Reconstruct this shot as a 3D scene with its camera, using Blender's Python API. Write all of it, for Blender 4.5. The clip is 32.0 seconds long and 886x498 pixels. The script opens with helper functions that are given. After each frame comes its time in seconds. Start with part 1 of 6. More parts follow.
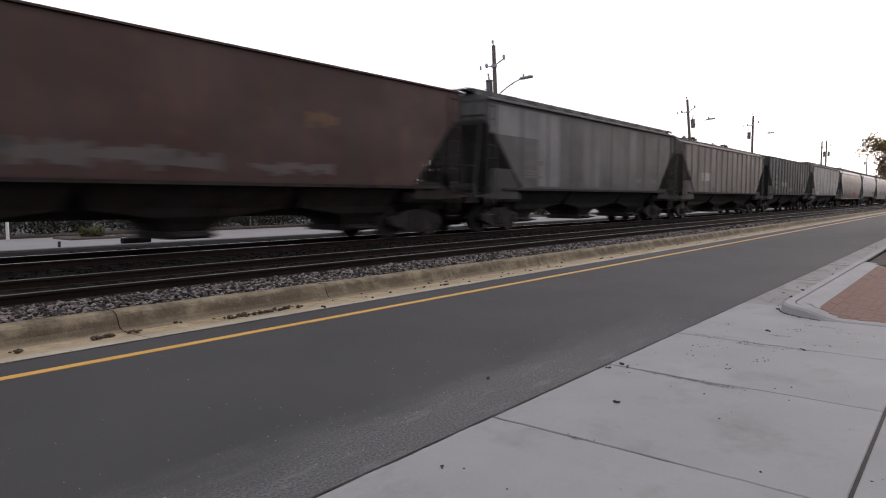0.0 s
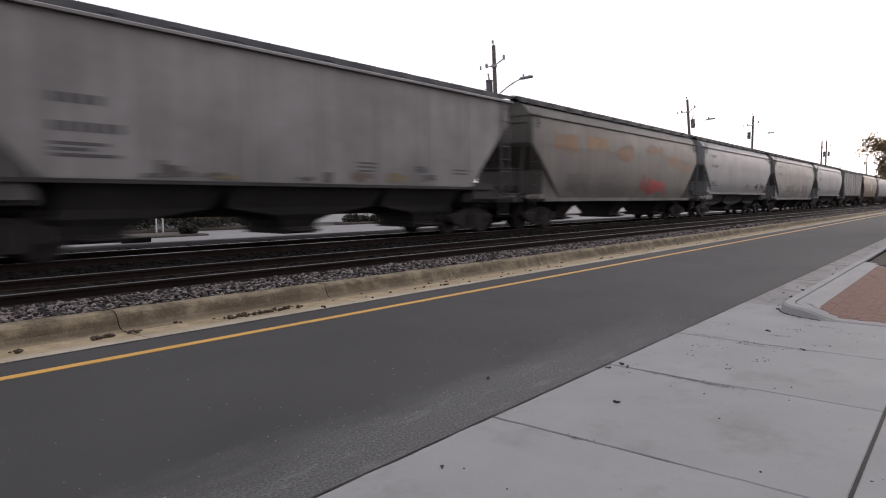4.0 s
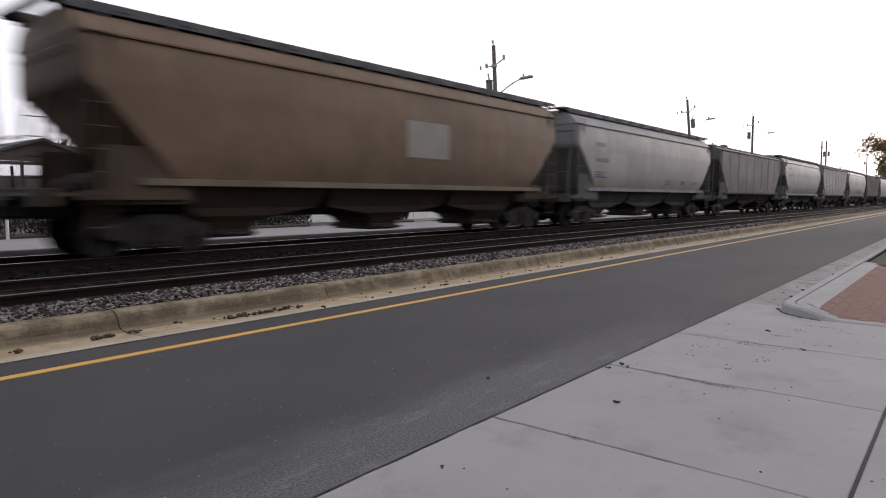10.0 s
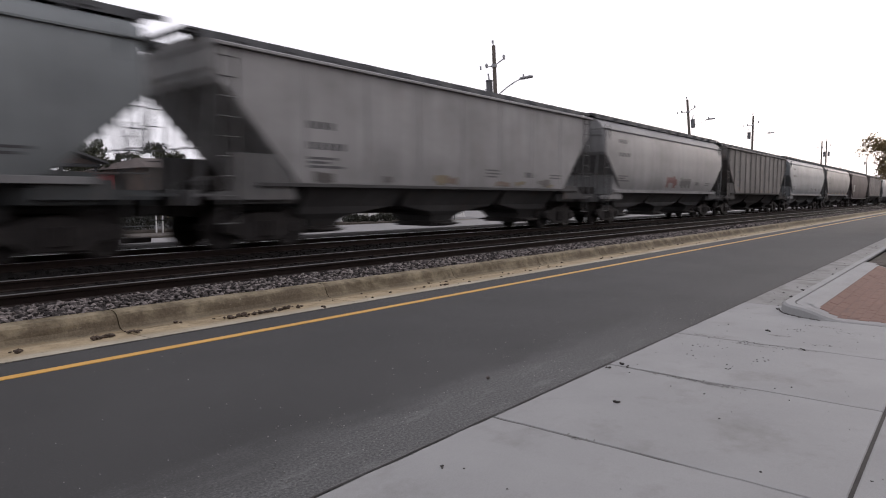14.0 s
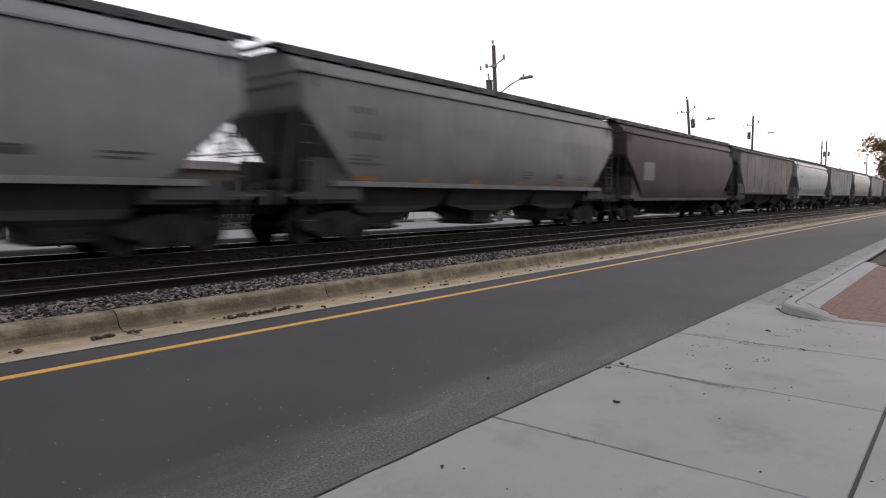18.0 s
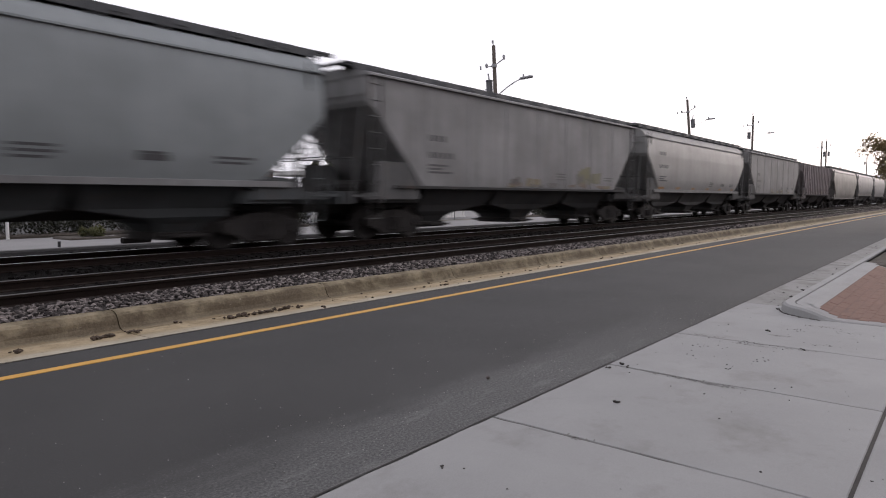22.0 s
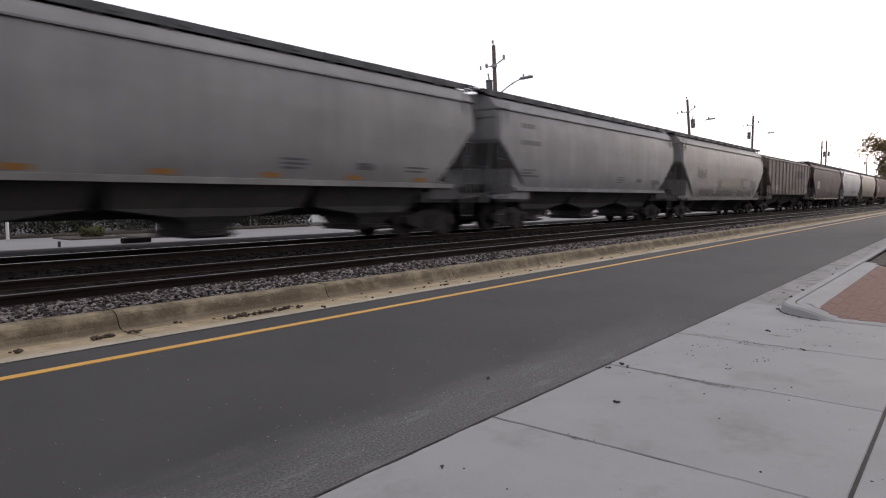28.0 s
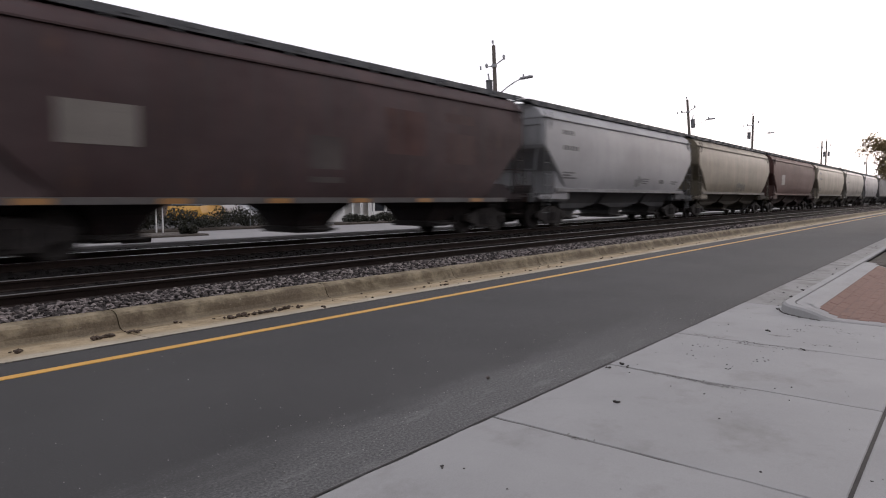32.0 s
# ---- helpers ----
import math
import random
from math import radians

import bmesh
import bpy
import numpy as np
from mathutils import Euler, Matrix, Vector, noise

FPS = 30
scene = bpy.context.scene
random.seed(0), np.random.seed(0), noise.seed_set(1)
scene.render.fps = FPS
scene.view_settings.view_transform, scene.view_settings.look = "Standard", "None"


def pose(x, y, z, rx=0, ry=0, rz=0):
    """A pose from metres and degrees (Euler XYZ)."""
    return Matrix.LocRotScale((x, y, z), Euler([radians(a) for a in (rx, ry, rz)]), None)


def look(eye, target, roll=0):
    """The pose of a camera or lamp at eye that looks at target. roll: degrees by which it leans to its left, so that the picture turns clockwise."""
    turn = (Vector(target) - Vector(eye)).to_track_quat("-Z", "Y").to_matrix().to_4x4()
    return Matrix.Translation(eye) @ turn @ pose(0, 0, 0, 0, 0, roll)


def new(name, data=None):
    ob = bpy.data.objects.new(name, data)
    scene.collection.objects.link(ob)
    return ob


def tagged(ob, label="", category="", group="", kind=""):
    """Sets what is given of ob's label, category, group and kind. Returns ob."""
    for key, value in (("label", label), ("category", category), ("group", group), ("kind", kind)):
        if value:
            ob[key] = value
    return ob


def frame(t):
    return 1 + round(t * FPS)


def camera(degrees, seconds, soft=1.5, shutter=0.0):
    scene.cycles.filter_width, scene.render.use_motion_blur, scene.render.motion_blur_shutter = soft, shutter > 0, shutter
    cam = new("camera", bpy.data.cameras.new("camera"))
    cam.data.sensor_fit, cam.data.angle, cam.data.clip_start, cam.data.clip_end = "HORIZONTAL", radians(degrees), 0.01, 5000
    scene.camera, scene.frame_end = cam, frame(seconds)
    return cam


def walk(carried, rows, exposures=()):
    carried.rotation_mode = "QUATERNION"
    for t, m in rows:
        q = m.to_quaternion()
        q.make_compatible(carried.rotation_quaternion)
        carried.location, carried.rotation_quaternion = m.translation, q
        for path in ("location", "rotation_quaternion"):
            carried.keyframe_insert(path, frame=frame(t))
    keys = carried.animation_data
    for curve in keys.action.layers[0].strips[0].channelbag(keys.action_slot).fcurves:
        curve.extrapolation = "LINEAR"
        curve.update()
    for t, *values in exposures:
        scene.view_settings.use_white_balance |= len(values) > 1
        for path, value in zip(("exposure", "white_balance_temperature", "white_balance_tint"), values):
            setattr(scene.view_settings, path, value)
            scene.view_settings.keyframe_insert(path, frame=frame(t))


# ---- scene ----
# The street runs along +x, the railway lies beyond it at larger y. Street level is z = 0, rail heads are at RAIL.
RAIL = 0.19
TRACK_NEAR, TRACK_FAR = 9.47, 13.59
SPEED = 17.23          # metres per second, towards -x
CLIP = 32.0

cam = camera(68.57, CLIP, soft=1.05, shutter=0.6)
EYE = look((0, 0, 1.32), (7.735, 6.290, 0.540))
walk(cam, [(0, EYE), (CLIP, EYE)], exposures=[(0, -0.12, 6250, 18.0), (CLIP, -0.12, 6250, 18.0)])

# ---- world and sun: bright evening overcast, the sun low beyond the far end of the street ----
world = bpy.data.worlds.new("overcast_sky")
scene.world = world
world.use_nodes = True
wt = world.node_tree
wt.nodes.clear()
sky = wt.nodes.new("ShaderNodeTexSky")
sky.sky_type = 'NISHITA'
sky.sun_disc = False
SUN_HIGH, SUN_TURN = radians(9), radians(97)
sky.sun_elevation = SUN_HIGH
sky.sun_rotation = SUN_TURN
sky.air_density, sky.dust_density, sky.ozone_density = 1.0, 6.0, 1.0
veil = wt.nodes.new("ShaderNodeHueSaturation")
veil.inputs["Saturation"].default_value = 0.5
back = wt.nodes.new("ShaderNodeBackground")
back.inputs["Strength"].default_value = 0.14
wout = wt.nodes.new("ShaderNodeOutputWorld")
wt.links.new(sky.outputs[0], veil.inputs["Color"])
cloud = wt.nodes.new("ShaderNodeMix")
cloud.data_type = 'RGBA'
cloud.inputs[0].default_value = 0.68
cloud.inputs[7].default_value = (11.0, 10.92, 11.0, 1.0)     # the even veil of cloud
wt.links.new(veil.outputs[0], cloud.inputs[6])
wt.links.new(cloud.outputs[2], back.inputs["Color"])
wt.links.new(back.outputs[0], wout.inputs[0])

sun_data = bpy.data.lights.new("sun", 'SUN')
sun_data.energy, sun_data.angle, sun_data.color = 0.5, radians(14), (1.0, 0.9, 0.78)
sun = new("sun", sun_data)
SUN_WAY = Vector((math.sin(SUN_TURN) * math.cos(SUN_HIGH), math.cos(SUN_TURN) * math.cos(SUN_HIGH), math.sin(SUN_HIGH)))
sun.matrix_world = look(tuple(SUN_WAY * 60), (0, 0, 0))


# ---- materials ----
def material(name, rough=0.8, metal=0.0):
    m = bpy.data.materials.new(name)
    m.use_nodes = True
    b = m.node_tree.nodes["Principled BSDF"]
    b.inputs["Roughness"].default_value, b.inputs["Metallic"].default_value = rough, metal
    return m, m.node_tree, b


def rgba(c):
    return (c[0], c[1], c[2], 1.0)


def coords(nt, scale=(1, 1, 1), loose=True):
    """Object coordinates, scaled, and shifted from object to object."""
    tc = nt.nodes.new("ShaderNodeTexCoord")
    mp = nt.nodes.new("ShaderNodeMapping")
    mp.inputs["Scale"].default_value = scale
    nt.links.new(tc.outputs["Object"], mp.inputs["Vector"])
    if loose:
        oi = nt.nodes.new("ShaderNodeObjectInfo")
        mul = nt.nodes.new("ShaderNodeMath")
        mul.operation = 'MULTIPLY'
        mul.inputs[1].default_value = 37.0
        nt.links.new(oi.outputs["Random"], mul.inputs[0])
        nt.links.new(mul.outputs[0], mp.inputs["Location"])
    return mp.outputs[0]


def noise_at(nt, vec, scale, detail=4.0, rough=0.6):
    n = nt.nodes.new("ShaderNodeTexNoise")
    n.inputs["Scale"].default_value, n.inputs["Detail"].default_value, n.inputs["Roughness"].default_value = scale, detail, rough
    nt.links.new(vec, n.inputs["Vector"])
    return n.outputs["Fac"]


def ramp(nt, fac, lo, hi, c0, c1):
    r = nt.nodes.new("ShaderNodeValToRGB")
    r.color_ramp.elements[0].position, r.color_ramp.elements[1].position = lo, hi
    r.color_ramp.elements[0].color, r.color_ramp.elements[1].color = rgba(c0), rgba(c1)
    nt.links.new(fac, r.inputs[0])
    return r.outputs[0]


def mix(nt, fac, a, b):
    x = nt.nodes.new("ShaderNodeMix")
    x.data_type = 'RGBA'
    for sock, v in ((x.inputs[0], fac), (x.inputs[6], a), (x.inputs[7], b)):
        if isinstance(v, (int, float)):
            sock.default_value = v
        elif isinstance(v, tuple):
            sock.default_value = rgba(v)
        else:
            nt.links.new(v, sock)
    return x.outputs[2]


def bump(nt, b, height, strength, distance):
    n = nt.nodes.new("ShaderNodeBump")
    n.inputs["Strength"].default_value, n.inputs["Distance"].default_value = strength, distance
    nt.links.new(height, n.inputs["Height"])
    nt.links.new(n.outputs[0], b.inputs["Normal"])


def mottled(name, c0, c1, big, fine, rough=0.85, relief=0.3, depth=0.004, metal=0.0, loose=True, lo=0.3, hi=0.7, gloss=0.5):
    """A surface of two close colours, mottled at two sizes, with fine relief."""
    m, nt, b = material(name, rough, metal)
    b.inputs["Specular IOR Level"].default_value = gloss
    v = coords(nt, loose=loose)
    wide = ramp(nt, noise_at(nt, v, big, 4), lo, hi, c0, c1)
    grain_fac = noise_at(nt, v, fine, 3, 0.7)
    grain = ramp(nt, grain_fac, 0.25, 0.75, tuple(x * 0.72 for x in c0), tuple(min(1, x * 1.15) for x in c1))
    nt.links.new(mix(nt, 0.45, wide, grain), b.inputs["Base Color"])
    bump(nt, b, grain_fac, relief, depth)
    return m


PAINTS = {}


def car_paint(color, dirt=0.5, rust=0.2, rough=0.42, gloss=0.5):
    """Weathered wagon paint: streaks that run down the sides, broad soiling and rust blooms."""
    key = (color, dirt, rust, rough, gloss)
    if key in PAINTS:
        return PAINTS[key]
    color = tuple(0.60 * c for c in color)
    m, nt, b = material("wagon_paint", rough)
    b.inputs["Specular IOR Level"].default_value = gloss
    streak = noise_at(nt, coords(nt, (2.6, 2.6, 0.12)), 1.6, 5, 0.65)
    broad = noise_at(nt, coords(nt, (0.30, 0.30, 0.42)), 1.4, 4, 0.6)
    spots = noise_at(nt, coords(nt, (1.3, 1.3, 0.33)), 2.2, 6, 0.72)
    grime = tuple(0.30 * x + 0.035 for x in color)
    pale = tuple(min(0.9, 1.0 * x + 0.012) for x in color)
    base = ramp(nt, broad, 0.36, 0.64, tuple((0.90 - 0.36 * dirt) * x for x in color), pale)
    f = nt.nodes.new("ShaderNodeMapRange")
    f.inputs[1].default_value, f.inputs[2].default_value = 0.38, 0.66
    f.inputs[3].default_value, f.inputs[4].default_value = 0.0, dirt
    nt.links.new(streak, f.inputs[0])
    soiled = mix(nt, f.outputs[0], base, grime)
    g = nt.nodes.new("ShaderNodeMapRange")
    g.inputs[1].default_value, g.inputs[2].default_value = 0.56, 0.72
    g.inputs[3].default_value, g.inputs[4].default_value = 0.0, rust
    nt.links.new(spots, g.inputs[0])
    nt.links.new(mix(nt, g.outputs[0], soiled, (0.16, 0.085, 0.05)), b.inputs["Base Color"])
    h = nt.nodes.new("ShaderNodeMapRange")
    h.inputs[3].default_value, h.inputs[4].default_value = rough, rough + 0.18
    nt.links.new(streak, h.inputs[0])
    nt.links.new(h.outputs[0], b.inputs["Roughness"])
    bump(nt, b, broad, 0.25, 0.02)
    PAINTS[key] = m
    return m


def asphalt_material():
    m, nt, b = material("asphalt", 0.78)
    b.inputs["Specular IOR Level"].default_value = 0.24
    v = coords(nt, loose=False)
    agg = noise_at(nt, v, 95, 3, 0.8)
    wide = noise_at(nt, v, 0.55, 5, 0.6)
    base = ramp(nt, wide, 0.3, 0.72, (0.038, 0.0380, 0.0374), (0.054, 0.0537, 0.0529))
    speck = ramp(nt, agg, 0.58, 0.70, (0.0, 0.0, 0.0), (0.20, 0.198, 0.194))
    add = nt.nodes.new("ShaderNodeMix")
    add.data_type, add.blend_type = 'RGBA', 'ADD'
    add.inputs[0].default_value = 0.45
    nt.links.new(base, add.inputs[6])
    nt.links.new(speck, add.inputs[7])
    # the worn, sandy margin beside the concrete: grit that thins out towards the middle of the street
    sep = nt.nodes.new("ShaderNodeSeparateXYZ")
    nt.links.new(v, sep.inputs[0])
    patch = noise_at(nt, coords(nt, (0.45, 1.4, 1.0), loose=False), 2.1, 6, 0.62)
    drift = nt.nodes.new("ShaderNodeMath")
    drift.operation = 'MULTIPLY_ADD'
    drift.inputs[1].default_value = -0.9
    nt.links.new(patch, drift.inputs[0])
    nt.links.new(sep.outputs[1], drift.inputs[2])
    band = nt.nodes.new("ShaderNodeMapRange")
    band.inputs[1].default_value, band.inputs[2].default_value = 2.52, 2.10
    nt.links.new(drift.outputs[0], band.inputs[0])
    reach = nt.nodes.new("ShaderNodeMapRange")
    reach.inputs[1].default_value, reach.inputs[2].default_value = 7.5, 4.4
    reach.inputs[3].default_value = 0.12
    nt.links.new(sep.outputs[0], reach.inputs[0])
    both = nt.nodes.new("ShaderNodeMath")
    both.operation = 'MULTIPLY'
    nt.links.new(band.outputs[0], both.inputs[0])
    nt.links.new(reach.outputs[0], both.inputs[1])
    grains = noise_at(nt, v, 62, 4, 0.8)
    grit = ramp(nt, grains, 0.42, 0.64, (0.066, 0.0665, 0.0655), (0.20, 0.201, 0.197))
    half = nt.nodes.new("ShaderNodeMath")
    half.operation = 'MULTIPLY'
    half.inputs[1].default_value = 0.62
    nt.links.new(both.outputs[0], half.inputs[0])
    # pale streaks of washed-out sand in the grit
    streak = nt.nodes.new("ShaderNodeMapRange")
    streak.inputs[1].default_value, streak.inputs[2].default_value, streak.inputs[4].default_value = 0.54, 0.66, 0.5
    nt.links.new(noise_at(nt, coords(nt, (0.8, 2.6, 1.0), loose=False), 1.6, 7, 0.72), streak.inputs[0])
    washed = nt.nodes.new("ShaderNodeMath")
    washed.operation = 'MULTIPLY'
    nt.links.new(streak.outputs[0], washed.inputs[0])
    nt.links.new(both.outputs[0], washed.inputs[1])
    grit = mix(nt, washed.outputs[0], grit, (0.26, 0.26, 0.254))
    nt.links.new(mix(nt, half.outputs[0], add.outputs[2], grit), b.inputs["Base Color"])
    bump(nt, b, agg, 0.45, 0.004)
    return m


def concrete_material(name, c0, c1, stain=(0.2, 0.19, 0.175), amount=0.5, blotch=2.3, relief=0.25, lo=0.55, hi=0.8):
    m, nt, b = material(name, 0.85)
    v = coords(nt, loose=True)
    wide = ramp(nt, noise_at(nt, v, 1.1, 5), 0.3, 0.7, c0, c1)
    fine = noise_at(nt, v, 160, 3, 0.7)
    grain = mix(nt, 0.25, wide, ramp(nt, fine, 0.3, 0.7, tuple(0.7 * x for x in c0), tuple(1.15 * x for x in c1)))
    f = nt.nodes.new("ShaderNodeMapRange")
    f.inputs[1].default_value, f.inputs[2].default_value = lo, hi
    f.inputs[3].default_value, f.inputs[4].default_value = 0.0, amount
    nt.links.new(noise_at(nt, v, blotch, 7, 0.72), f.inputs[0])
    nt.links.new(mix(nt, f.outputs[0], grain, stain), b.inputs["Base Color"])
    bump(nt, b, noise_at(nt, v, 55, 5, 0.75) if relief > 0.3 else fine, relief, 0.012 if relief > 0.3 else 0.002)
    return m


ASPHALT = asphalt_material()
CONCRETE = concrete_material("pavement_concrete", (0.229, 0.2295, 0.226), (0.287, 0.2875, 0.283), (0.13, 0.122, 0.11), 0.55, 1.5, 0.25, 0.53, 0.75)


def curb_material():
    """Rolled curb: clean pale edge, a ragged band of moss on the face, yellow sand washed into the gutter."""
    m, nt, b = material("mossy_curb_concrete", 0.9)
    b.inputs["Specular IOR Level"].default_value = 0.2
    v = coords(nt)
    sep = nt.nodes.new("ShaderNodeSeparateXYZ")
    nt.links.new(coords(nt, loose=False), sep.inputs[0])
    rag = noise_at(nt, v, 3.4, 6, 0.72)
    fine = noise_at(nt, v, 48, 4, 0.75)
    along = noise_at(nt, v, 0.9, 4, 0.6)

    def wobble(amount):
        o = nt.nodes.new("ShaderNodeMath")
        o.operation = 'MULTIPLY_ADD'
        o.inputs[1].default_value = amount
        nt.links.new(rag, o.inputs[0])
        nt.links.new(sep.outputs[1], o.inputs[2])
        return o.outputs[0]

    def band(src, a, c, top):
        r = nt.nodes.new("ShaderNodeMapRange")
        r.inputs[1].default_value, r.inputs[2].default_value, r.inputs[4].default_value = a, c, top
        nt.links.new(src, r.inputs[0])
        return r.outputs[0]

    def times(p, q):
        o = nt.nodes.new("ShaderNodeMath")
        o.operation = 'MULTIPLY'
        nt.links.new(p, o.inputs[0])
        nt.links.new(q, o.inputs[1])
        return o.outputs[0]

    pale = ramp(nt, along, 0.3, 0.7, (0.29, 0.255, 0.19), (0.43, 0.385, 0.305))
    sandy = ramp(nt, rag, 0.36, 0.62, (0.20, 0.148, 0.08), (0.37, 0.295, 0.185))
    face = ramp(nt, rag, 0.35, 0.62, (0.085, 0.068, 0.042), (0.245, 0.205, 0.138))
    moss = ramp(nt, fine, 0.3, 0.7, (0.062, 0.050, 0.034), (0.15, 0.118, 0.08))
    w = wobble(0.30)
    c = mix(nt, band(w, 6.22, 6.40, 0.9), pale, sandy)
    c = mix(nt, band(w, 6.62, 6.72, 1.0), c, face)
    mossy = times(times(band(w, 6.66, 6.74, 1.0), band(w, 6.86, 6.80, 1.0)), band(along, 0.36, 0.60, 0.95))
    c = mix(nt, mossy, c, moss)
    specks = band(fine, 0.62, 0.72, 0.5)
    c = mix(nt, specks, c, (0.16, 0.125, 0.075))
    # weathered pits and spalls
    pits = band(noise_at(nt, v, 17, 5, 0.8), 0.56, 0.68, 0.6)
    c = mix(nt, pits, c, (0.085, 0.07, 0.05))
    chips = band(noise_at(nt, coords(nt, (1.0, 1.6, 1.0)), 26, 4, 0.75), 0.64, 0.72, 0.55)
    c = mix(nt, chips, c, (0.42, 0.38, 0.31))
    nt.links.new(c, b.inputs["Base Color"])
    bump(nt, b, rag, 0.7, 0.03)
    return m


CURB_CONC = curb_material()
GUTTER_CONC = concrete_material("dirty_gutter_concrete", (0.180, 0.178, 0.170), (0.245, 0.242, 0.232), (0.085, 0.08, 0.066), 0.7, 2.6, 0.35, 0.48, 0.68)
PALE_ROAD = concrete_material("pale_far_road", (0.172, 0.169, 0.167), (0.225, 0.22, 0.217))
YELLOW = mottled("yellow_road_paint", (0.50, 0.27, 0.045), (0.62, 0.35, 0.07), 3, 120, 0.6, 0.3, 0.002)
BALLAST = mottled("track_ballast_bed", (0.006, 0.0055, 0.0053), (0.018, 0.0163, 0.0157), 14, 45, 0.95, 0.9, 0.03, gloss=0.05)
RAIL_SIDE = mottled("rusty_rail_steel", (0.011, 0.008, 0.007), (0.025, 0.017, 0.014), 2, 60, 0.85, 0.3, 0.002, gloss=0.12)
RAIL_TOP = mottled("worn_rail_head", (0.06, 0.058, 0.056), (0.22, 0.212, 0.207), 2.2, 60, 0.55, 0.1, 0.001, 0.5)
RAIL_SHINE = mottled("polished_rail_head", (0.40, 0.395, 0.39), (0.52, 0.51, 0.50), 3, 60, 0.36, 0.1, 0.001, 0.8)
TIE = mottled("creosoted_tie", (0.009, 0.008, 0.0075), (0.020, 0.0175, 0.016), 3, 40, 0.9, 0.5, 0.006, gloss=0.08)
BRICK = mottled("paving_brick", (0.118, 0.060, 0.042), (0.172, 0.090, 0.064), 2.2, 90, 0.85, 0.35, 0.003)
SAND_JOINT = mottled("brick_joint_sand", (0.105, 0.06, 0.046), (0.15, 0.088, 0.068), 4, 120, 0.95)
MULCH = mottled("dark_bark_mulch", (0.035, 0.028, 0.022), (0.10, 0.085, 0.07), 5, 45, 0.95, 0.9, 0.03)
LITTER = mottled("leaf_litter", (0.03, 0.021, 0.015), (0.08, 0.055, 0.036), 6, 60, 0.95)
JOINT_DIRT = mottled("dark_joint_dirt", (0.022, 0.020, 0.018), (0.055, 0.05, 0.045), 6, 70, 0.95)
SMEAR = mottled("thin_dirt", (0.11, 0.108, 0.102), (0.16, 0.157, 0.15), 5, 70, 0.95)
DIRT = mottled("dry_ground", (0.11, 0.10, 0.07), (0.19, 0.17, 0.13), 0.06, 3, 0.95, 0.5, 0.02, loose=False)
STEEL = mottled("grimy_cast_steel", (0.016, 0.0145, 0.014), (0.044, 0.040, 0.038), 3, 40, 0.8, 0.4, 0.004, 0.0, gloss=0.18)
WHEEL = mottled("wheel_steel", (0.018, 0.0165, 0.016), (0.045, 0.041, 0.039), 4, 40, 0.7, 0.2, 0.002, 0.0, gloss=0.15)
GRIMY_GALV = mottled("grimy_walkway_steel", (0.24, 0.245, 0.265), (0.36, 0.365, 0.385), 2, 40, 0.6, 0.3, 0.003, 0.1)
OLD_BOARD = mottled("sooty_walkway_steel", (0.045, 0.047, 0.05), (0.09, 0.093, 0.098), 2, 40, 0.7, 0.3, 0.003)
GALV = mottled("galvanised_steel", (0.20, 0.21, 0.21), (0.32, 0.33, 0.33), 4, 60, 0.5, 0.2, 0.002, 0.6)
POLE_WOOD = mottled("weathered_pole_wood", (0.07, 0.058, 0.05), (0.14, 0.12, 0.10), 3, 40, 0.9, 0.5, 0.006)
GREY_METAL = mottled("grey_painted_metal", (0.22, 0.225, 0.23), (0.30, 0.30, 0.31), 3, 60, 0.5)
DARK_METAL = mottled("dull_dark_metal", (0.06, 0.062, 0.066), (0.11, 0.112, 0.118), 3, 60, 0.6)
BARK = mottled("tree_bark", (0.06, 0.05, 0.042), (0.13, 0.11, 0.09), 5, 40, 0.95, 0.9, 0.02)


def leaf_material(name, c0, c1):
    m, nt, b = material(name, 0.6)
    g = nt.nodes.new("ShaderNodeNewGeometry")
    nt.links.new(ramp(nt, g.outputs["Random Per Island"], 0.0, 1.0, c0, c1), b.inputs["Base Color"])
    tr = nt.nodes.new("ShaderNodeBsdfTranslucent")
    tr.inputs[0].default_value = rgba(tuple(1.3 * x for x in c1))
    ms = nt.nodes.new("ShaderNodeMixShader")
    ms.inputs[0].default_value = 0.3
    o = nt.nodes["Material Output"]
    nt.links.new(b.outputs[0], ms.inputs[1])
    nt.links.new(tr.outputs[0], ms.inputs[2])
    nt.links.new(ms.outputs[0], o.inputs[0])
    return m


def stone_material():
    m, nt, b = material("ballast_stone", 0.9)
    b.inputs["Specular IOR Level"].default_value = 0.15
    g = nt.nodes.new("ShaderNodeNewGeometry")
    c = ramp(nt, g.outputs["Random Per Island"], 0.32, 1.0, (0.013, 0.0105, 0.010), (0.29, 0.255, 0.24))
    f = noise_at(nt, coords(nt), 45, 3, 0.7)
    nt.links.new(mix(nt, 0.18, c, ramp(nt, f, 0.3, 0.7, (0.03, 0.027, 0.025), (0.24, 0.22, 0.21))), b.inputs["Base Color"])
    bump(nt, b, f, 0.4, 0.008)
    return m


